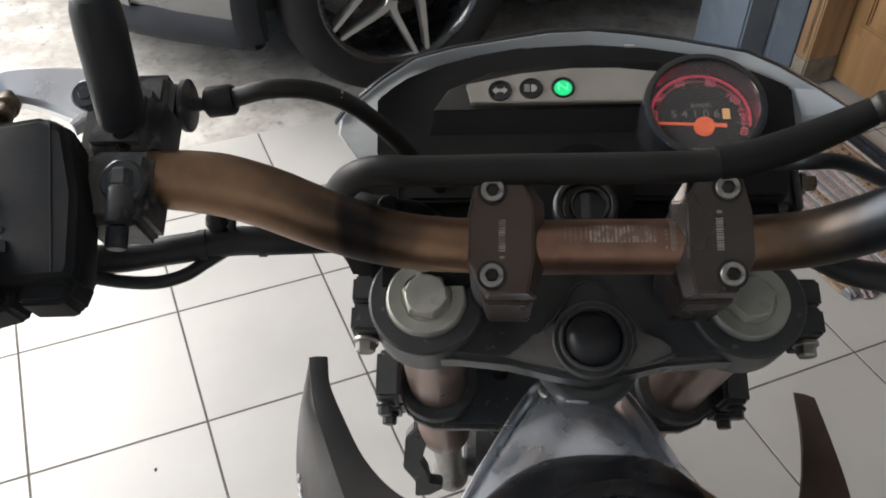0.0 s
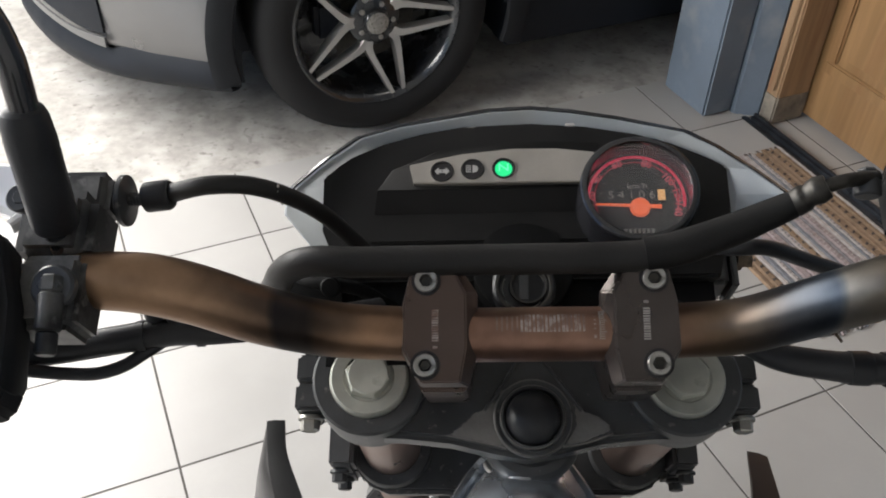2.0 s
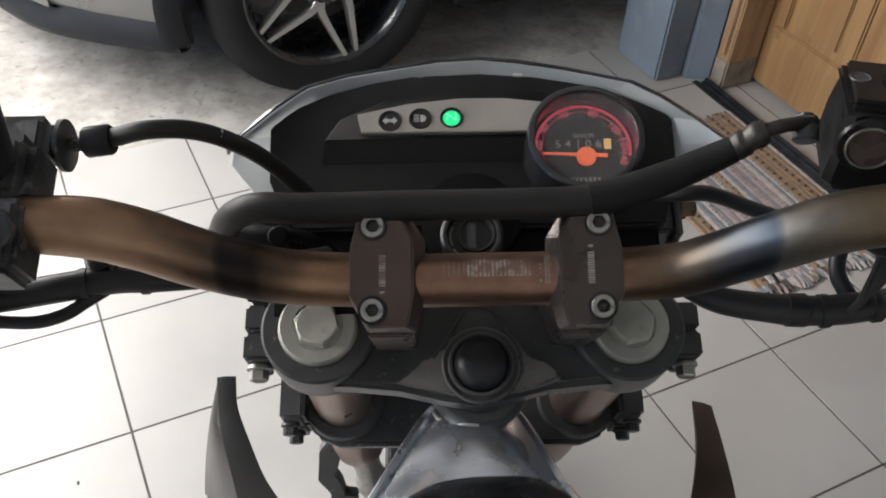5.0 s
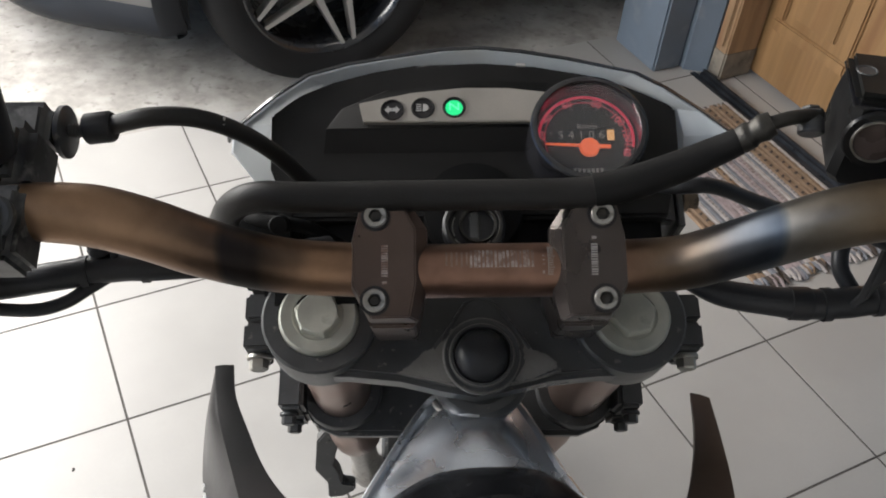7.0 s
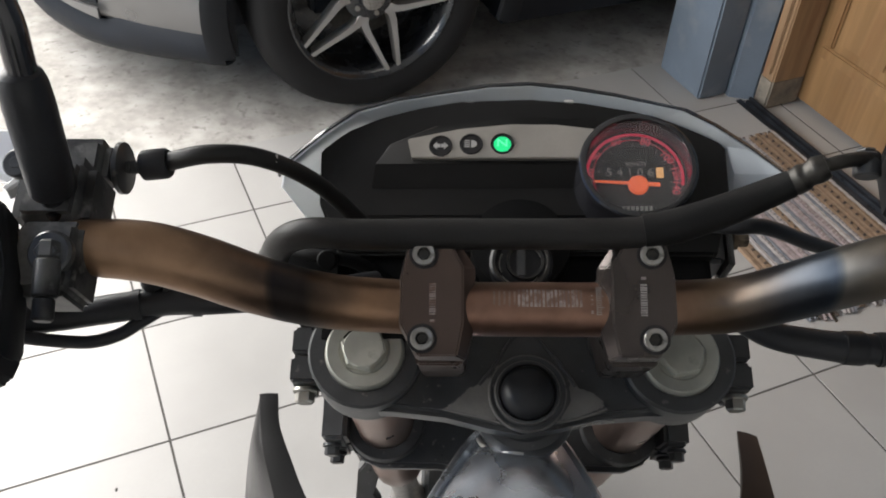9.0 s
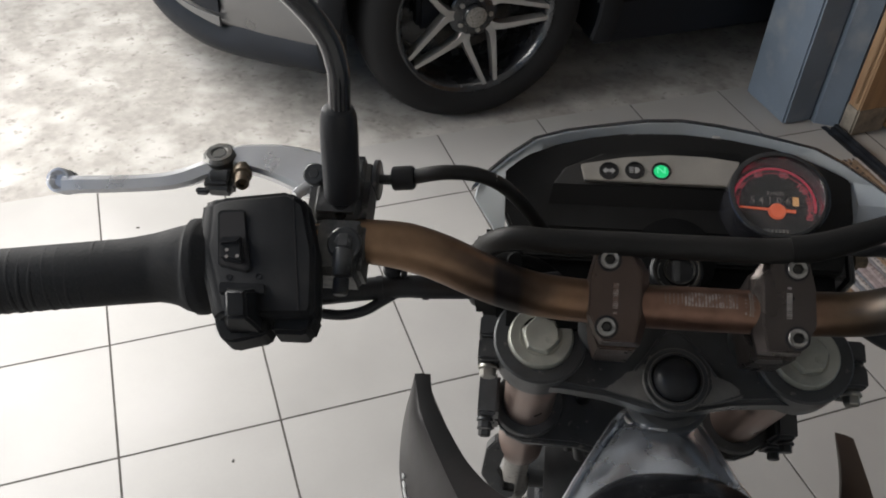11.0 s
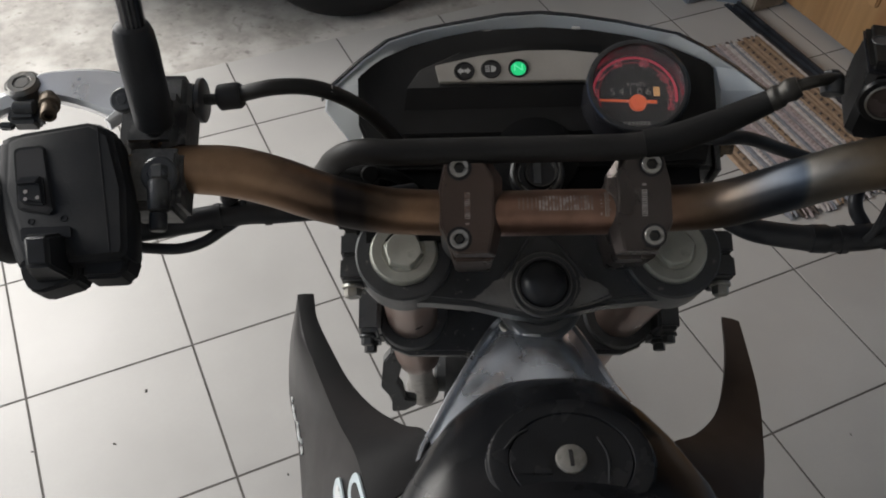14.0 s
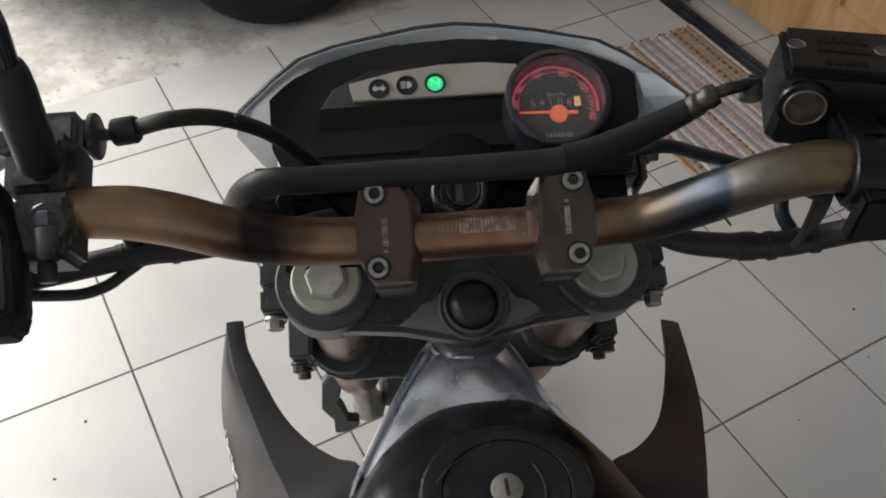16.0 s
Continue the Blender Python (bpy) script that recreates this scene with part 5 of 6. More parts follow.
hd("cable_tie", moved(bm_lathe([(0.0076, -0.002), (0.0086, -0.002), (0.0086, 0.002), (0.0076, 0.002)], 18), toward((-0.2050, -0.0045, -0.001), (1, 0.17, -0.05))), M_BLACK)
hd("tie_tail", bm_tube([(-0.1760, 0.0070, -0.004), (-0.1725, 0.0105, 0.000), (-0.1720, 0.0145, 0.006)], 0.0012, 6, 4), M_BLACK)
hd("cable_mark", moved(bm_box(-0.0007, 0.0007, -0.0022, 0.0022, 0.0040, 0.0050, 0.0002), Matrix.Translation((-0.1365, 0.0648, 0.0275)) @ pose(0, 0, 0, 10, 48, 0)), M_PALE)
hd("clutch_cable", bm_tube([(-0.190, 0.0575, 0.0375), (-0.1835, 0.058, 0.0395), (-0.1651, 0.059, 0.0445), (-0.1461, 0.062, 0.038), (-0.1308, 0.066, 0.018), (-0.119, 0.0735, -0.020), (-0.105, 0.07, -0.05), (-0.08, 0.06, -0.10)], 0.0048, 14, 8), M_HOSE, label="black clutch cable")

# ---- clutch side controls ----
def bm_blade(pts, wide, high, lean=0.0):
    """A bar of rounded rectangular section along a line: wide across the head's plane, high along the steering axis."""
    pts = smoothed(pts, 6)
    n = len(pts)
    w, h = (np.interp(np.linspace(0, 1, n), np.linspace(0, 1, len(v)), v) for v in (wide, high))
    rings = []
    for i, c in enumerate(pts):
        way = (pts[min(i + 1, n - 1)] - pts[max(i - 1, 0)]).normalized()
        up = (Vector((0, -math.sin(lean), math.cos(lean))) - way * way.dot(Vector((0, -math.sin(lean), math.cos(lean))))).normalized()
        side = way.cross(up)
        b = 0.22 * min(w[i], h[i])
        x, y = float(w[i]) / 2, float(h[i]) / 2
        rings.append([c + side * p + up * q for p, q in ((x - b, -y), (x, -y + b), (x, y - b), (x - b, y), (-x + b, y), (-x, y - b), (-x, -y + b), (-x + b, -y))])
    return bm_loft(rings)


perch = hd("clutch_perch", bm_box(-0.2340, -0.2035, -0.0265, 0.0085, 0.0505, 0.0795, 0.004, 3), M_PERCH, label="worn grey metal clutch lever clamp")
hd("perch_body", merge(bm_box(-0.2415, -0.2055, 0.0065, 0.0440, 0.040, 0.0765, 0.007, 3), moved(bm_box(-0.0225, 0.0125, -0.013, 0.013, -0.012, 0.011, 0.005, 3), Matrix.Translation((-0.2235, 0.053, 0.042)))), M_PERCHBODY, perch, "grimy grey perch body")
hd("perch_screw", moved(merge(bm_cyl(0.0068, 0, 0.006, 0.001, 20), bm_cyl(0.0032, 0.0055, 0.0066, 0.0003, 6)), toward((-0.2375, 0.036, 0.076), (0, -0.2, 1))), M_CASTBLACK, perch)
hd("perch_boss", moved(merge(bm_cyl(0.0098, -0.002, 0.004, 0.0012), bm_cyl(0.0052, 0.004, 0.0075, 0.0008, 6)), toward((-0.2135, -0.0085, 0.0795), (0, -0.2, 1))), M_CASTBLACK, perch)
hd("perch_bolt", moved(merge(bm_cyl(0.0056, 0, 0.017, 0.001, 22), bm_cyl(0.0046, 0.017, 0.027, 0.001, 20), bm_cyl(0.0050, -0.008, 0, 0.001, 6)), toward((-0.2130, -0.0125, 0.083), (0.03, -0.97, -0.12))), M_PERCHBODY, perch, "grimy clamp bolt")
hd("lever_holder", merge(bm_blade([(-0.236, 0.0480, 0.046), (-0.252, 0.0535, 0.0465), (-0.272, 0.0590, 0.0465), (-0.295, 0.0615, 0.0465), (-0.305, 0.0605, 0.0465)], [0.030, 0.029, 0.024, 0.017, 0.012], [0.014, 0.013, 0.012, 0.011, 0.010]),
         bm_blade([(-0.243, 0.046, 0.049), (-0.2505, 0.040, 0.051), (-0.2560, 0.0335, 0.053)], [0.006, 0.005, 0.004], [0.010, 0.009, 0.008])), M_LEVER, perch, "silver alloy lever holder")
hd("pivot_bolt", moved(merge(bm_cyl(0.0110, -0.008, 0.0042, 0.0012, 10), bm_lathe([(0.0048, 0.0042), (0.0054, 0.0049), (0.0082, 0.0049), (0.0090, 0.0042)], 24), bm_cyl(0.0046, 0.0036, 0.0045, 0.0002, 6)), toward((-0.3095, 0.0600, 0.049), (0, 0.35, 1))), M_PIVOT, perch, "silver lever pivot bolt")
hd("adjust_screw", moved(bm_lathe([(0, 0.0095), (0.0022, 0.0095), (0.0024, 0.0125), (0.0040, 0.0125), (0.0045, 0.0115), (0.0045, 0.003), (0.0060, 0.002), (0.0060, -0.006), (0, -0.006)], 20), toward((-0.2925, 0.0480, 0.051), (0.25, -0.75, 0.45))), M_BRASS, perch, "grimy brass adjusting screw")
hd("pivot_block", merge(bm_box(-0.3170, -0.2985, 0.0370, 0.0540, 0.038, 0.0520, 0.003), moved(bm_cyl(0.0036, -0.006, 0.006, 0.0006, 16), toward((-0.306, 0.0455, 0.053), (1, 0, 0))), bm_box(-0.3215, -0.3135, 0.0345, 0.0385, 0.045, 0.0500, 0.001)), M_CASTBLACK, perch)
lever_line = [(-0.306, 0.0570, 0.046), (-0.318, 0.0525, 0.046), (-0.330, 0.0468, 0.046), (-0.345, 0.0425, 0.0465), (-0.370, 0.0395, 0.047), (-0.395, 0.0375, 0.0475), (-0.4085, 0.0362, 0.0475)]
lever = hd("clutch_lever", bm_blade(lever_line, [0.0105, 0.0115, 0.0115, 0.0110, 0.0108, 0.0112, 0.0118], [0.0145, 0.0160, 0.0165, 0.0165, 0.0165, 0.0160, 0.0150], 0.5), M_LEVER, label="silver alloy clutch lever")
hd("lever_end", moved(bm_lathe([(0, 0.0035), (0.0040, 0.0035), (0.0062, 0.0075), (0.0078, 0.0072), (0.0082, 0.006), (0.0082, -0.006), (0.0072, -0.007), (0, -0.007)], 32), toward((-0.4110, 0.0385, 0.0480), (0, -0.35, 1))), M_LEVER, lever)
adj = hd("cable_adjuster", merge(moved(bm_lathe([(0, 0.001), (0.0122, 0.001), (0.0132, 0.0016), (0.0132, 0.0040), (0.0122, 0.0046), (0, 0.0046)], 26), toward((-0.2115, 0.0555, 0.0365), (1, 0, 0))),
         moved(bm_cyl(0.0032, 0, 0.014, 0.0003, 16), toward((-0.208, 0.0560, 0.0368), (1, 0, 0.03))), *[moved(bm_lathe([(0.0030, -0.0004), (0.0037, 0), (0.0030, 0.0004)], 14), toward((-0.2055 + 0.0016 * k, 0.0560, 0.0368), (1, 0, 0.03))) for k in range(5)]), M_CASTBLACK, label="knurled black cable adjuster")
hd("adjuster_barrel", moved(bm_lathe([(0, 0), (0.0072, 0), (0.0078, 0.0007), (0.0078, 0.0125), (0.0066, 0.0140), (0, 0.0140)], 14), toward((-0.1985, 0.0568, 0.0370), (1, 0.06, 0.1))), M_BLACK, adj)

# mirror stem, upright in the bike
stem = bk("mirror_stem", bm_tube([(-0.2215, -0.0155, 0.055), (-0.2185, -0.013, 0.10), (-0.2152, -0.009, 0.145), (-0.2150, -0.007, 0.162), (-0.2210, -0.003, 0.180), (-0.240, 0.003, 0.200), (-0.275, 0.013, 0.224), (-0.335, 0.029, 0.260)], 0.0062, 18, 8), M_GLOSS, label="black mirror stem")
bk("rubber_boot", moved(bm_lathe([(0, -0.004), (0.0095, -0.004), (0.0105, -0.002), (0.0108, 0.040), (0.0102, 0.050), (0.0088, 0.0545), (0.0064, 0.056), (0, 0.056)], 30), toward((-0.2195, -0.0135, 0.083), (0.05, 0.07, 1))), M_RUBBER, stem, "black rubber boot")

# switch housing and grip
box_pts = [(-0.3035, 0.0140), (-0.2965, 0.0175), (-0.2515, 0.0240), (-0.2400, 0.0175), (-0.2295, -0.0140), (-0.2250, -0.0480), (-0.2262, -0.0535), (-0.2500, -0.0550), (-0.2830, -0.0560), (-0.2860, -0.0510), (-0.3010, -0.0150)]
mid_x, mid_f = -0.2640, -0.0180


def housing_ring(k, h, lean=0.0):
    return [Vector((mid_x + (x - mid_x) * k + (lean if x < -0.282 else 0.0), mid_f + (f - mid_f) * k, h)) for x, f in box_pts]


LIFT = Matrix.Translation((0.0045, -0.0050, 0.012))


def sw(name, bm, material, parent=None, label=""):
    return hd(name, moved(bm, LIFT), material, parent, label)


shell = bm_loft([housing_ring(0.72, 0.042), housing_ring(0.84, 0.050), housing_ring(0.965, 0.060), housing_ring(1.0, 0.0715), housing_ring(0.985, 0.0775, 0.0015), housing_ring(0.93, 0.0812, 0.0065)])
bmesh.ops.bevel(shell, geom=[e for e in shell.edges if e.calc_face_angle(0) > 0.35], offset=0.0022, segments=3, affect="EDGES", clamp_overlap=True)
switch = sw("switch_housing", shell, M_HOUSING, label="black plastic handlebar switch housing")
lower_left = [(-0.2852, -0.0480), (-0.2808, -0.0598), (-0.2768, -0.0660), (-0.2715, -0.0680), (-0.2530, -0.0625), (-0.2514, -0.0600), (-0.2512, -0.0480)]
lower_right = [(-0.2498, -0.0480), (-0.2498, -0.0612), (-0.2330, -0.0608), (-0.2285, -0.0590), (-0.2258, -0.0480)]
sw("horn_block", bm_prism(lower_left, 0.0580, 0.0755, 0.0022, 3), M_HOUSING, switch)
sw("housing_foot", bm_prism(lower_right, 0.0580, 0.0770, 0.0022, 3), M_HOUSING, switch)
sw("seam", bm_prism([(-0.2490, 0.0190), (-0.2480, 0.0190), (-0.2345, -0.0490), (-0.2356, -0.0492)], 0.0800, 0.0815, 0.0003), M_DIAL, switch)
slot = [(-0.2895, 0.0050), (-0.2880, 0.0068), (-0.2765, 0.0080), (-0.2745, 0.0065), (-0.2660, -0.0265), (-0.2680, -0.0285), (-0.2825, -0.0258), (-0.2840, -0.0238)]
slot_x, slot_f = sum(p[0] for p in slot) / 8, sum(p[1] for p in slot) / 8
sw("slot_rim", bm_prism([(slot_x + (x - slot_x) * 1.08, slot_f + (f - slot_f) * 1.05) for x, f in slot], 0.0780, 0.0822, 0.0006), M_HOUSING, switch)
sw("slot_floor", bm_prism([(slot_x + (x - slot_x) * 0.92, slot_f + (f - slot_f) * 0.95) for x, f in slot], 0.0800, 0.08235, 0.0), M_DIAL, switch)
sw("light_switch", merge(bm_prism([(-0.2855, -0.0095), (-0.2728, -0.0085), (-0.2690, -0.0248), (-0.2822, -0.0232)], 0.0810, 0.0850, 0.0014), bm_prism([(-0.2845, -0.0120), (-0.2742, -0.0108), (-0.2735, -0.0135), (-0.2838, -0.0147)], 0.0845, 0.0860, 0.0006)), M_SWITCH, switch)
knob = bm_loft([[Vector((x, f, h)) for x, f in ring] for ring, h in (([(-0.2785, -0.0390), (-0.2585, -0.0385), (-0.2540, -0.0615), (-0.2735, -0.0625)], 0.0740), ([(-0.2770, -0.0400), (-0.2590, -0.0396), (-0.2550, -0.0608), (-0.2725, -0.0615)], 0.0840), ([(-0.2735, -0.0440), (-0.2620, -0.0437), (-0.2585, -0.0590), (-0.2700, -0.0595)], 0.0935))])
bmesh.ops.bevel(knob, geom=[e for e in knob.edges if e.calc_face_angle(0) > 0.3], offset=0.0016, segments=3, affect="EDGES", clamp_overlap=True)
sw("turn_switch", merge(knob, bm_prism([(-0.2820, -0.0355), (-0.2550, -0.0350), (-0.2535, -0.0420), (-0.2800, -0.0430)], 0.0790, 0.0822, 0.0010)), M_SWITCH, switch)
sw("switch_dots", merge(*[moved(bm_cyl(0.0010, 0.0848, 0.0853), Matrix.Translation(p)) for p in ((-0.2795, -0.0178, 0), (-0.2790, -0.0218, 0), (-0.2730, -0.0210, 0))]), M_PRINTPALE, switch)
sw("switch_marks", merge(*[moved(bm_lathe([(0.0013, 0.0810), (0.0013, 0.0815), (0.0018, 0.0815), (0.0018, 0.0810)], 14), Matrix.Translation(p)) for p in ((-0.2765, -0.0325, 0), (-0.2600, -0.0310, 0))]), M_SWITCH, switch)
grip = hd("grip", merge(bm_tube([(-0.2900, -0.0205, 0.0665), (-0.2975, -0.0216, 0.0665), (-0.3020, -0.0222, 0.0665)], [0.0255, 0.0285, 0.0285], 36, 4),
         bm_tube([(-0.3015, -0.0222, 0.0668), (-0.3060, -0.0225, 0.0670), (-0.3130, -0.0232, 0.0680), (-0.325, -0.0250, 0.0686), (-0.345, -0.0290, 0.0695), (-0.405, -0.0385, 0.0715), (-0.450, -0.0462, 0.073)], [0.0275, 0.0262, 0.0232, 0.0204, 0.0194, 0.0192, 0.0195], 36, 6)), M_GRIP, label="black rubber handlebar grip")
ribs = []
for k in range(17):
    a = Vector((-0.338, -0.0277, 0.0692)).lerp(Vector((-0.448, -0.0458, 0.0729)), k / 16)
    ribs.append(moved(bm_lathe([(0.0188, -0.0020), (0.01945, -0.0010), (0.01945, 0.0010), (0.0188, 0.0020)], 32), toward(a, (-0.97, -0.17 + 0.10 * math.sin(k * 1.7), 0.03 + 0.12))))
hd("grip_ribs", merge(*ribs), M_GRIP, grip)

# ---- brake side controls ----
RES = BIKE @ Matrix.Translation((0.2015, 0.0305, 0.0845)) @ pose(0, 0, 0, 0, 0, -14.5) @ pose(0, 0, 0, -3.5, 0, 0)
rings = []
for w, d, z in ((0.0300, 0.0235, -0.048), (0.0325, 0.0250, -0.044), (0.0310, 0.0250, -0.022), (0.0292, 0.0220, -0.0065)):
    b = 0.004
    rings.append([(w - b, -d, z), (w, -d + b, z), (w, d - b, z), (w - b, d, z), (-w + b, d, z), (-w, d - b, z), (-w, -d + b, z), (-w + b, -d, z)])
res = part("brake_reservoir", bm_loft(rings), M_RES, bike, "black brake fluid reservoir with a round sight glass", RES, 30)
lid = part("reservoir_lid", bm_box(-0.0300, 0.0300, -0.0226, 0.0226, -0.0062, 0.0, 0.0030, 4), M_LID, res, "matt black reservoir lid with raised lettering", RES)
part("lid_edge", bm_box(-0.0304, 0.0304, -0.0230, 0.0230, -0.0072, -0.0058, 0.0005), M_GLOSS, lid, "", RES)
for s in (-1.1, 1):
    part("lid_screw", moved(bm_lathe([(0, 0.0002), (0.0040, 0.0002), (0.0044, 0.0006), (0.0050, 0.0006), (0.0052, 0), (0, 0)], 22), Matrix.Translation((s * 0.0215, 0.002, 0))), M_CASTBLACK, lid, "", RES)
for v0, v1, marks_at in ((0.0060, 0.0125, np.arange(-0.0125, 0.0125, 0.0046)), (-0.0035, 0.0015, np.arange(-0.0135, 0.0125, 0.0036)), (-0.0160, -0.0105, np.arange(-0.0100, 0.0100, 0.0046))):
    part("lid_relief", merge(*[merge(bm_box(x, x + 0.0030, v0, v0 + 0.0007, -0.0002, 0.0006), bm_box(x, x + 0.0007, v0 + 0.0008, v1, -0.0002, 0.0006), bm_box(x + 0.0023, x + 0.0030, v0 + 0.0008, v1 - 0.0008 * (n % 2), -0.0002, 0.0006)) for n, x in enumerate(marks_at)]), M_RES, lid, "", RES)
sight = Matrix.Translation((-0.0165, -0.0250, -0.0215)) @ pose(0, 0, 0, 90, 0, 0)
part("sight_collar", moved(bm_lathe([(0.0112, 0), (0.0114, 0.0012), (0.0142, 0.0008), (0.0150, -0.001)], 36), sight), M_RES, res, "", RES)
part("sight_ring", moved(bm_lathe([(0.0100, 0.0008), (0.0102, 0.0020), (0.0110, 0.0020), (0.0113, 0.0006)], 40), sight), M_STEEL, res, "thin bright sight ring", RES)
part("sight_glass", moved(bm_lathe([(0, 0.0014), (0.0099, 0.0012), (0.0100, -0.002), (0, -0.002)], 36), sight), M_SIGHT, res, "dark brown sight glass", RES)
hd("banjo_bolt", moved(merge(bm_cyl(0.0066, -0.006, 0.006, 0.001), bm_cyl(0.0050, 0.006, 0.0085, 0.001, 6)), toward((0.161, 0.059, 0.031), (0.1, 0.95, 0.2))), M_CASTBLACK, hose)
hd("brake_clamp", merge(moved(bm_lathe([(0.0145, -0.012), (0.0175, -0.012), (0.0185, -0.011), (0.0185, 0.011), (0.0175, 0.012), (0.0145, 0.012)], 32), toward((0.2015, -0.0055, 0.0612), (1, -0.17, 0.06))), moved(bm_box(-0.012, 0.012, -0.022, 0.022, -0.008, 0.008, 0.003), Matrix.Translation((0.2050, 0.028, 0.048)) @ pose(0, 0, 0, -25, 0, 0)), moved(bm_box(-0.0115, 0.0115, -0.006, 0.005, -0.020, 0.014, 0.002), Matrix.Translation((0.2020, -0.0265, 0.060)) @ pose(0, 0, 0, -22, 0, 0))), M_RES, label="black brake master cylinder clamp")
hd("throttle_collar", moved(bm_lathe([(0.0145, -0.009), (0.0178, -0.009), (0.0192, -0.007), (0.0192, 0.010), (0.0145, 0.010)], 30), toward((0.2255, -0.0090, 0.0645), (1, -0.17, 0.04))), M_BLACK)
hd("collar_screw", moved(merge(bm_cyl(0.0085, -0.006, 0.007, 0.002, 24), bm_cyl(0.0035, 0.006, 0.0078, 0.0004, 6)), toward((0.2130, -0.0150, 0.0300), (0, -0.8, 0.6))), M_PERCH, label="grimy round screw under the clamp")
hd("clamp_lug", bm_box(0.2000, 0.2260, -0.0160, -0.0050, 0.0245, 0.0345, 0.003), M_CASTBLACK)
hd("cable_strap", bm_blade([(0.1905, -0.0035, 0.0360), (0.1912, -0.0095, 0.0240), (0.1925, -0.0150, 0.0040), (0.1940, -0.0172, -0.0180), (0.1945, -0.0180, -0.0290)], [0.0105, 0.0110, 0.0105, 0.0110, 0.0120], [0.0040, 0.0040, 0.0040, 0.0040, 0.0040]), M_BLACK, label="black cable strap")
hd("cable_arm", bm_tube([(0.1640, 0.004, 0.0400), (0.1730, -0.0005, 0.0370), (0.1830, -0.0055, 0.0330), (0.1905, -0.0075, 0.0310)], 0.0036, 10, 6), M_RUBBER)
for x, f, z in ((0.1800, -0.0169, -0.030), (0.2060, -0.0156, -0.026)):
    hd("cable_tie", moved(bm_lathe([(0.0082, -0.0022), (0.0092, -0.0022), (0.0092, 0.0022), (0.0082, 0.0022)], 18), toward((x, f, z), (1, 0.02, 0.08))), M_BLACK)
hd("loose_wire", bm_tube([(0.1400, 0.002, 0.004), (0.1440, -0.004, 0.000), (0.1490, -0.010, -0.004)], 0.0008, 6, 4), M_BRASS)
hd("throttle_housing", merge(moved(bm_lathe([(0.0112, -0.018), (0.021, -0.018), (0.0225, -0.016), (0.0225, 0.016), (0.021, 0.018), (0.0112, 0.018)], 32), toward((0.260, -0.0155, 0.0665), (1, -0.17, 0.03)))), M_BLACK, label="black throttle housing")
hd("throttle_grip", bm_tube([(0.281, -0.0190, 0.0675), (0.2825, -0.0192, 0.0675), (0.288, -0.0202, 0.0678), (0.30, -0.0223, 0.0682), (0.36, -0.0325, 0.070), (0.435, -0.0455, 0.0725)], [0.0225, 0.0235, 0.0205, 0.0172, 0.0165, 0.0165], 32, 6), M_RUBBER, label="black rubber throttle grip")

# ---- parked car ----
car = thing("car", (0.9, 1.75, 0), "silver car with black and silver five-spoke wheels", "car")
SIDE = 0.905
CX, CZ = 0.115, 0.312


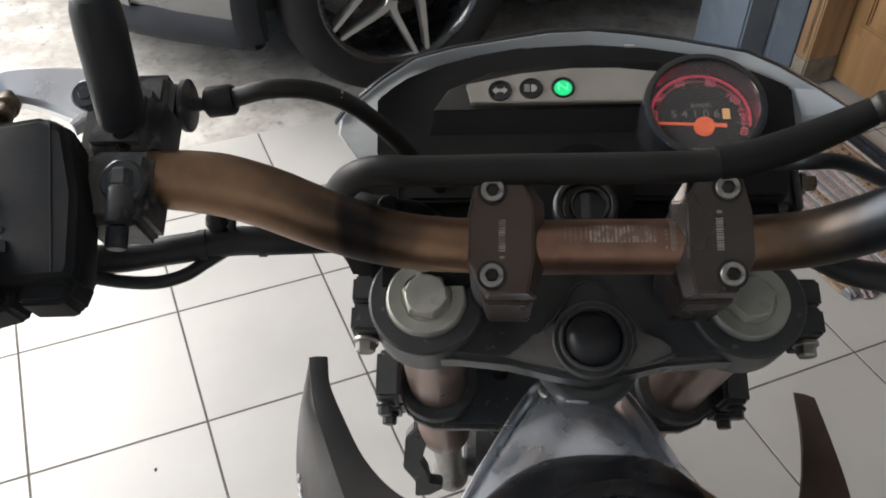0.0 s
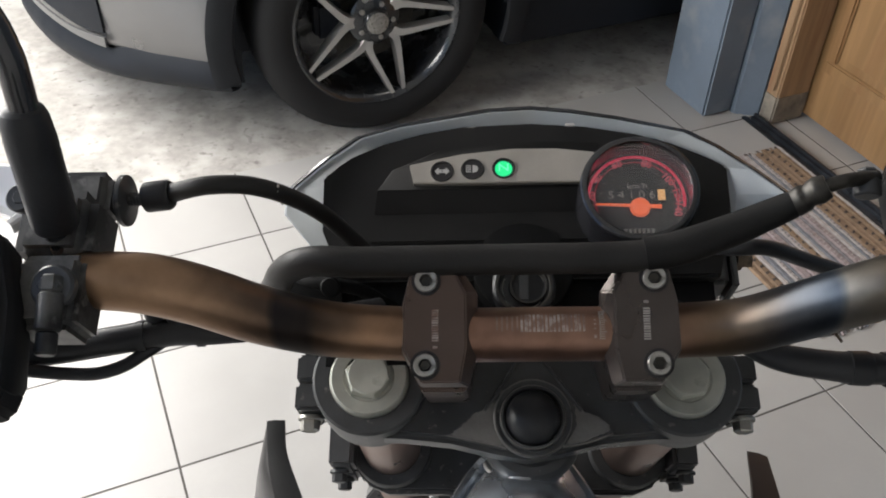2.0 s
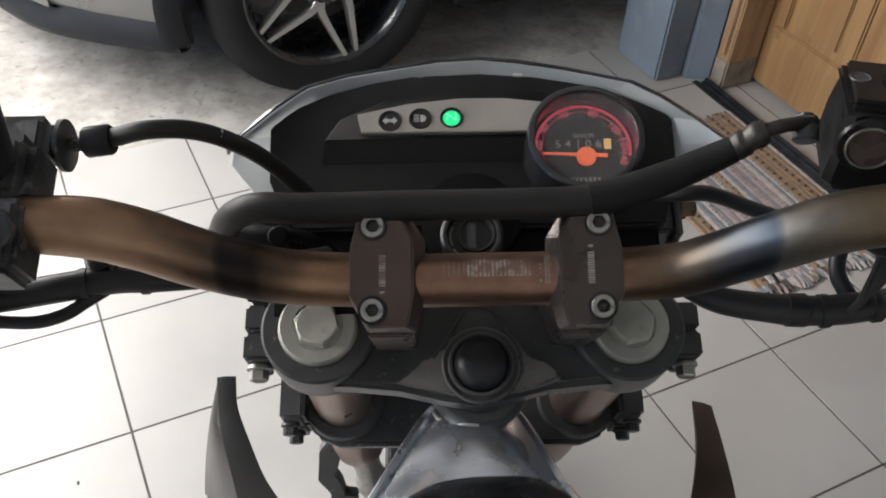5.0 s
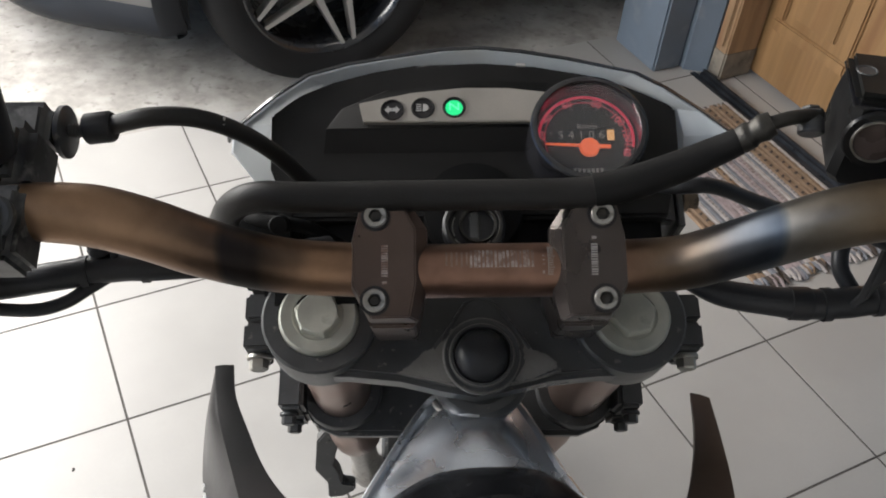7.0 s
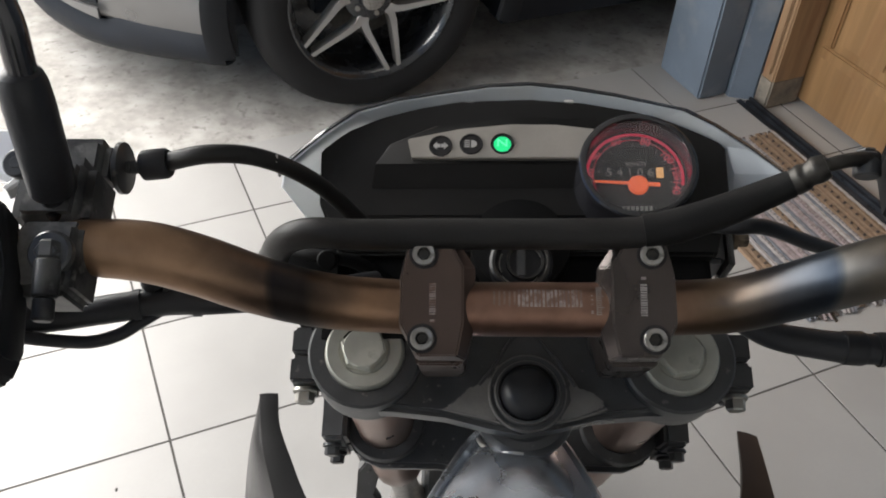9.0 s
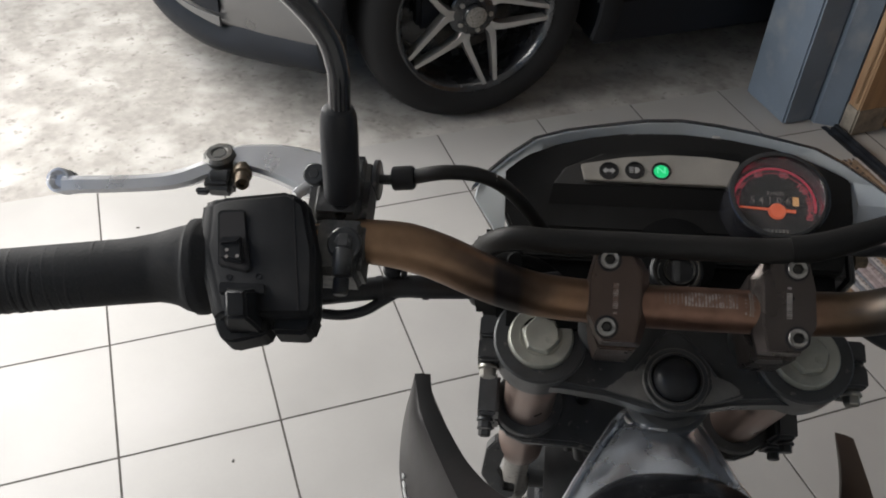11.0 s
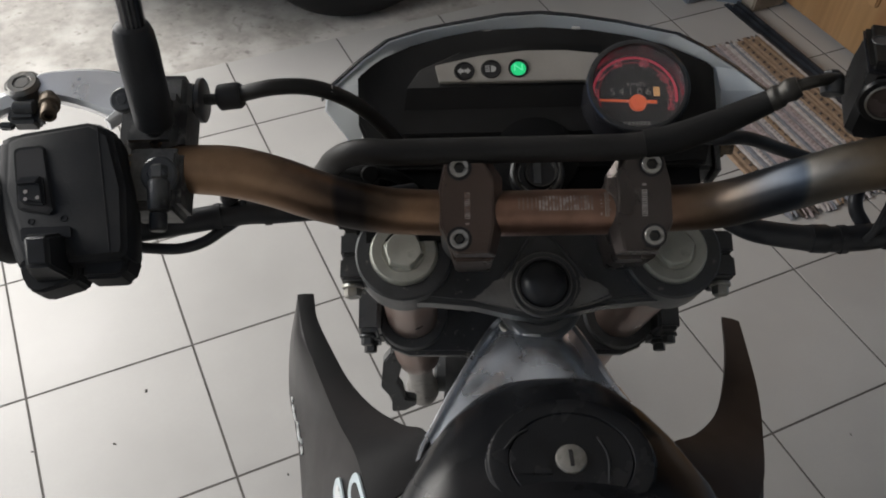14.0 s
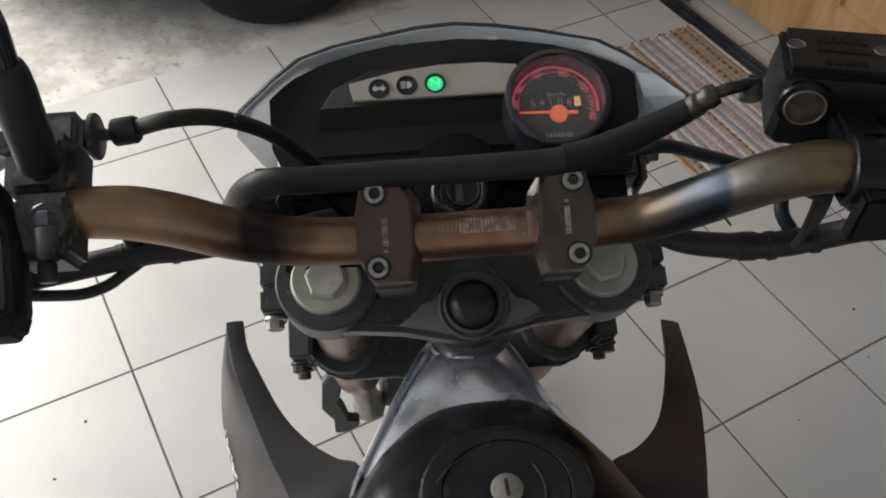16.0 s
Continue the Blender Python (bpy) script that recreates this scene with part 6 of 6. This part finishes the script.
def car_wheel(x, y, out):
    m = toward((x, y, CZ), (0, out, 0))
    w = part("wheel", moved(bm_lathe([(0.212, -0.02), (0.219, -0.004), (0.240, 0.004), (0.272, 0.004), (0.297, -0.008), (0.310, -0.03), (0.312, -0.06), (0.312, -0.13), (0.310, -0.16), (0.296, -0.185), (0.217, -0.19), (0.212, -0.16), (0.212, -0.02)], 72), m), M_TYRE, car, "black tyre on a twin-spoke rim")
    part("rim", moved(bm_lathe([(0.220, -0.006), (0.2225, -0.003), (0.218, -0.001), (0.211, -0.006), (0.203, -0.02), (0.197, -0.10), (0.197, -0.16), (0.212, -0.165), (0.215, -0.02), (0.220, -0.006)], 64), m), M_RIMBLACK, w)
    part("brake_disc", moved(bm_lathe([(0.05, -0.085), (0.128, -0.085), (0.128, -0.095), (0.05, -0.095), (0.05, -0.085)], 48), m), M_FERRULE, w)
    part("caliper", moved(bm_box(-0.145, -0.075, -0.05, 0.05, -0.115, -0.065, 0.012), m), M_CARDARK, w)
    part("backing", moved(bm_cyl(0.196, -0.15, -0.14), m), M_RIMBLACK, w)
    part("hub", moved(bm_lathe([(0, -0.010), (0.030, -0.010), (0.033, -0.013), (0.035, -0.024), (0.060, -0.028), (0.068, -0.036), (0.068, -0.06), (0, -0.06)], 40), m), M_RIMBLACK, w)
    part("centre_cap", moved(bm_lathe([(0, -0.006), (0.023, -0.007), (0.029, -0.0095), (0, -0.0098)], 36), m), M_BOLT, w)
    for k in range(5):
        a = 2 * math.pi * k / 5 + math.radians(-75)
        for s in (-1, 1):
            line = smoothed([(0.056 * math.cos(a + s * 0.62), 0.056 * math.sin(a + s * 0.62), -0.028), (0.084 * math.cos(a + s * 0.47), 0.084 * math.sin(a + s * 0.47), -0.023),
                             (0.130 * math.cos(a + s * 0.235), 0.130 * math.sin(a + s * 0.235), -0.017), (0.213 * math.cos(a + s * 0.072), 0.213 * math.sin(a + s * 0.072), -0.009)], 4)
            rings = []
            for i, c in enumerate(line):
                way = (line[min(i + 1, len(line) - 1)] - line[max(i - 1, 0)]).normalized()
                side = way.cross(Vector((0, 0, 1))).normalized()
                hw = float(np.interp(i / (len(line) - 1), (0, 0.25, 0.6, 1), (0.0150, 0.0105, 0.0085, 0.0058)))
                rings.append([c + side * hw * 0.85, c - side * hw * 0.85, c - side * hw + Vector((0, 0, -0.003)), c - side * hw * 1.2 + Vector((0, 0, -0.026)), c + side * hw * 1.2 + Vector((0, 0, -0.026)), c + side * hw + Vector((0, 0, -0.003))])
            part("spoke", moved(bm_loft(rings), m), M_RIMSILVER, w, angle=20)
        part("wheel_bolt", moved(bm_cyl(0.0070, -0.030, -0.021, 0.001, 12), m @ Matrix.Translation((0.046 * math.cos(a), 0.046 * math.sin(a), 0))), M_BOLT, w)
    return w


car_wheel(CX, SIDE - 0.013, -1), car_wheel(CX + 2.45, SIDE - 0.013, -1), car_wheel(CX, 2.53, 1), car_wheel(CX + 2.45, 2.53, 1)

# body side with wheel arches: rings across the car from the nose to the tail
def car_side():
    rows = []
    xs = sorted(set([round(v, 3) for v in np.linspace(-0.235, 3.2, 61)] + [round(CX + 0.365 * math.cos(a), 3) for a in np.linspace(0, math.pi, 25)] + [round(CX + 2.45 + 0.365 * math.cos(a), 3) for a in np.linspace(0, math.pi, 25)]))
    for x in xs:
        low = 0.30
        for c in (CX, CX + 2.45):
            if abs(x - c) < 0.365:
                low = max(low, CZ + math.sqrt(0.365 ** 2 - (x - c) ** 2))
        inset = 0.0 if x > -0.15 else 0.25 * ((-0.15 - x) / 0.25) ** 2 * 0.30
        tail = 0.0 if x < 2.9 else 0.12 * (x - 2.9) / 0.3
        y = SIDE + inset + tail
        rows.append([Vector((x, y + 0.02, low)), Vector((x, y + 0.002, low + 0.02)), Vector((x, y - 0.004, max(low + 0.03, 0.42))), Vector((x, y + 0.004, max(low + 0.05, 0.62))), Vector((x, y + 0.03, 0.78)), Vector((x, y + 0.08, 0.88))])
    return rows


near = car_side()
far = [[Vector((p.x, 3.435 - p.y, p.z)) for p in row] for row in near]
body = part("body_side", bm_sheet(near, 0.004), M_CARSILVER, car, "silver body side with wheel arches", angle=45)
part("body_side", bm_sheet(far, 0.004), M_CARSILVER, car, "", angle=45)
for c in (CX, CX + 2.45):
    lip = [(c + 0.368 * math.cos(a), SIDE - 0.001, CZ + 0.368 * math.sin(a)) for a in np.linspace(0.0, math.pi, 24)]
    part("arch_lip", bm_tube(lip, 0.008, 8, 2), M_CARDARK, body)
    flare = [[Vector((c + r * math.cos(a), SIDE + dy, CZ + r * math.sin(a))) for r, dy in ((0.366, 0.0), (0.370, -0.010), (0.410, -0.013), (0.428, -0.003))] for a in np.linspace(-0.30, math.pi + 0.24, 44)]
    part("arch_trim", bm_sheet(flare, 0.003), M_CARGREY, body, "grey wheel arch trim, darkened in colour for shade", angle=50)
    for s in (0, 1):
        well = [[Vector((c + 0.375 * math.cos(a), (SIDE + 0.006 if s == 0 else 2.52) + dy, CZ + 0.375 * math.sin(a))) for dy in ((0.0, 0.28) if s == 0 else (0.0, -0.28))] for a in np.linspace(-0.3, math.pi + 0.30, 22)]
        part("wheel_well", bm_sheet(well, 0.003), M_CARDARK, car)
part("underbody", bm_box(-0.52, 3.1, SIDE + 0.26, 2.24, 0.15, 0.60, 0.02), M_CARDARK, car)
part("sill", merge(bm_box(CX + 0.37, CX + 2.08, SIDE + 0.016, SIDE + 0.10, 0.165, 0.31, 0.015)), M_CARDARK, car, "dark sill under the doors")
for y in (SIDE + 0.03, 2.38):
    part("fender_liner", bm_box(-0.285, -0.225, y - 0.005, y + 0.16, 0.182, 0.54, 0.012), M_CARDARK, car)
# front bumper: plan curve of the nose
nose = smoothed([(-0.262, 0.915, 0), (-0.32, 0.950, 0), (-0.43, 1.055, 0), (-0.55, 1.210, 0), (-0.64, 1.40, 0), (-0.685, 1.60, 0), (-0.695, 1.7375, 0)], 6)
nose = nose + [Vector((v.x, 3.475 - v.y, 0)) for v in nose[-2::-1]]


def nose_rows(levels):
    rows = []
    for v in nose:
        inward = (Vector((0.3, 1.7375, 0)) - v).normalized()
        rows.append([v + inward * d + Vector((0, 0, z)) for d, z in levels])
    return rows


bumper = part("front_bumper", bm_sheet(nose_rows([(0.012, 0.235), (0.0, 0.26), (-0.006, 0.36), (0.0, 0.48), (0.03, 0.56)]), 0.004), M_CARSILVER, car, "silver front bumper", angle=45)
lip_rows = []
for v in nose:
    inward = (Vector((0.3, 1.7375, 0)) - v).normalized()
    up = 0.040 * max(0.0, 1 - ((v.x + 0.30) / 0.20) ** 2) ** 0.5 if abs(v.x + 0.30) < 0.20 else 0.0
    lift = 0.036 * min(1.0, max(0.0, (v.x + 0.56) / 0.22))
    lip_rows.append([v + inward * d + Vector((0, 0, z)) for d, z in ((0.16 if v.x < -0.34 else 0.045, 0.140 + lift), (0.030, 0.142 + lift), (-0.004, 0.155 + lift), (-0.014, 0.175 + lift), (-0.012, 0.205 + up), (0.004, 0.236 + up))])
part("bumper_lip", bm_sheet(lip_rows, 0.004), M_CARDARK, bumper, "dark lower bumper lip", angle=45)


def nose_patch(corners, depth):
    """A patch on the bumper between x stations of the nose, each with a lower and an upper edge."""
    rows = []
    for v in nose[:len(nose) // 2 + 1]:
        if corners[0][0] <= -v.x <= corners[-1][0]:
            lo = np.interp(-v.x, [c[0] for c in corners], [c[1] for c in corners])
            hi = np.interp(-v.x, [c[0] for c in corners], [c[2] for c in corners])
            inward = (Vector((0.3, 1.7375, 0)) - v).normalized()
            rows.append([v - inward * depth + Vector((0, 0, lo + (hi - lo) * u)) for u in (0, 0.5, 1)])
    return rows


part("fog_lamp_recess", bm_sheet(nose_patch([(0.505, 0.285, 0.40), (0.56, 0.275, 0.415), (0.62, 0.29, 0.40), (0.68, 0.31, 0.37)], 0.011), 0.006), M_CARDARK, bumper, "dark fog lamp recess", angle=50)
part("bumper_blade", bm_sheet(nose_patch([(0.50, 0.243, 0.272), (0.58, 0.246, 0.264), (0.66, 0.262, 0.280)], 0.013), 0.006), M_CARSILVER, bumper, "silver blade under the fog lamp", angle=50)
part("bumper_crease", bm_sheet(nose_patch([(0.482, 0.250, 0.50), (0.494, 0.250, 0.52), (0.506, 0.25, 0.54)], 0.010), 0.006), M_CARSILVER, bumper, "", angle=50)
hood = [[Vector((x, y, z + 0.05 * math.sin(math.pi * (y - 0.95) / 1.58))) for y in np.linspace(1.02 + e, 2.455 - e, 9)] for x, z, e in ((-0.62, 0.60, 0.30), (-0.45, 0.70, 0.13), (-0.1, 0.80, 0.03), (0.5, 0.90, 0.0))]
part("hood", bm_sheet(hood, 0.004), M_CARSILVER, car, "silver hood")
part("grille", bm_sheet(nose_rows([(0.03, 0.56), (0.05, 0.63)]), 0.004), M_CARDARK, car)

# ---- woven rug at the door ----
RUG = Matrix.Translation((0.885, 0.130, 0)) @ pose(0, 0, 0, 0, 0, -1)
rug = thing("rug", (0.888, 0.135, 0), "woven rag rug with brown, grey and rose stripes and short tufts", "rug")
BANDS = ((0, 1.0, 0), (0, 1.5, 3), (4, 0.8, None), (5, 1.0, None), (4, 0.9, 1), (5, 0.5, None), (2, 1.5, None), (2, 1.4, 4), (1, 0.5, None), (4, 1.1, 1), (0, 1.0, 3), (4, 0.7, None), (5, 0.8, None), (2, 1.4, 4), (1, 0.5, None),
         (2, 1.5, 4), (4, 0.8, None), (5, 0.6, None), (4, 0.8, 1), (0, 1.5, 3), (0, 0.8, None), (0, 1.5, 3), (0, 0.9, 0), (4, 0.6, None))
W0, W1, LEN = -0.196, 0.196, 0.295
rng = random.Random(4)
unit, x0 = (W1 - W0) / sum(b[1] for b in BANDS), W0
for k, (c, wide, dot) in enumerate(BANDS):
    step = unit * wide
    n = 52
    rows = []
    for i in range(n + 1):
        y = -LEN + 2 * LEN * i / n
        lift = 0.0060 + 0.0014 * (i % 2) + rng.uniform(-0.0005, 0.0005)
        sway = 0.0010 * math.sin(7 * y + 0.9) + rng.uniform(-0.0003, 0.0003)
        rows.append([Vector((x0 + sway + u, y, h)) for u, h in ((0.0003, 0.002), (step * 0.2, lift), (step * 0.8, lift + 0.0003), (step - 0.0003, 0.002))])
    part("stripe", bm_sheet(rows, 0.0015), M_RUG[c], rug, "", RUG)
    if dot is not None:
        pitch = 0.023 if dot == 3 else 0.012
        dots = []
        for d in np.arange(0.006 + 0.011 * (k % 2), 2 * LEN - 0.012, pitch):
            u, lean = rng.uniform(-0.08, 0.08), rng.uniform(0.0, 0.003)
            p = [(x0 + step * (0.30 + u), -LEN + d), (x0 + step * (0.66 + u), -LEN + d + lean), (x0 + step * (0.72 + u), -LEN + d + lean + pitch * 0.32), (x0 + step * (0.34 + u), -LEN + d + pitch * 0.30)]
            dots.append(bm_prism(p, 0.0066, 0.0084, 0.0005, 1))
        tagged(part("woven_dots", merge(*dots), M_RUG[dot], rug, "", RUG), kind="stuff")
    x0 += step
tufts = {c: [] for c in range(6)}
for k in range(58):
    x = W0 + (W1 - W0) * (k + 0.5) / 58
    b, reach = rng.uniform(-0.010, 0.010), rng.uniform(0.018, 0.034)
    tufts[rng.choice((0, 2, 3, 4, 5, 5, 4, 1))].append(bm_tube([(x, -LEN + 0.004, 0.0055), (x + b * 0.5, -LEN - reach * 0.5, 0.0062), (x + b, -LEN - reach, 0.0035)], [0.0042, 0.0050, 0.0032], 7, 3))
    x += rng.uniform(-0.003, 0.003)
    tufts[rng.choice((0, 3, 4))].append(bm_tube([(x, LEN - 0.004, 0.0050), (x + b * 0.4, LEN + 0.006, 0.0045)], [0.0034, 0.0026], 6, 2))
for c, bms in sorted(tufts.items()):
    tagged(part("fringe", merge(*bms), M_RUG[c], rug, "short thick woven tufts", RUG), kind="stuff")

# ---- floor tiles, each a piece of the floor ----
T, GAP = 0.30, 0.0021


def tile_mesh(w, d):
    bm = bm_box(-w / 2 + GAP, w / 2 - GAP, -d / 2 + GAP, d / 2 - GAP, -0.008, 0.0, 0.0)
    bmesh.ops.bevel(bm, geom=[e for e in bm.edges if all(abs(v.co.z) < 1e-6 for v in e.verts)], offset=0.0003, segments=1, affect="EDGES")
    me = bpy.data.meshes.new("tile")
    bm.to_mesh(me)
    bm.free()
    me.materials.append(M_TILE)
    me.polygons.foreach_set("use_smooth", [True] * len(me.polygons))
    me.set_sharp_from_angle(angle=radians(20))
    return me


fo = ORIGIN[floor.name]
JOINTS = [T * j for j in range(-9, 1)] + [0.291, 0.582, EDGE + 0.002]
for y0, y1 in zip(JOINTS, JOINTS[1:]):
    whole, side = tile_mesh(T, y1 - y0), tile_mesh(0.175, y1 - y0)
    for i in range(-9, 4):
        ob = new("tile", whole)
        ob.parent = floor
        ob.location = Vector((T * i + T / 2, (y0 + y1) / 2, 0.0)) - fo
    if y1 < 0.6:
        ob = new("tile", side)
        ob.parent = floor
        ob.location = Vector((1.2 + 0.0885, (y0 + y1) / 2, 0.0)) - fo

# ---- grit on the tiles ----
grit = []
for x, y, r in ((-0.702, -0.068, 0.0030), (-0.775, -0.155, 0.0026), (-0.425, -0.245, 0.0028), (-0.815, 0.66, 0.0035), (-0.905, -0.115, 0.0022), (0.72, -0.52, 0.0030), (0.655, -0.62, 0.0022), (-0.52, -0.33, 0.002), (0.43, -0.66, 0.0018)):
    b = bm_lathe([(0, r * 0.7), (r * 0.7, r * 0.5), (r, 0.0), (0, 0.0)], 7)
    grit.append(moved(b, Matrix.Translation((x, y, 0.0004)) @ pose(0, 0, 0, 0, 0, 40 * x * 100) @ Matrix.Diagonal((1.4, 0.8, 1, 1))))
tagged(finish("grit", merge(*grit), M_GROUT, Vector((-0.4, -0.2, 0))), "small dark crumbs of grit scattered on the tiles", "grit", kind="stuff")
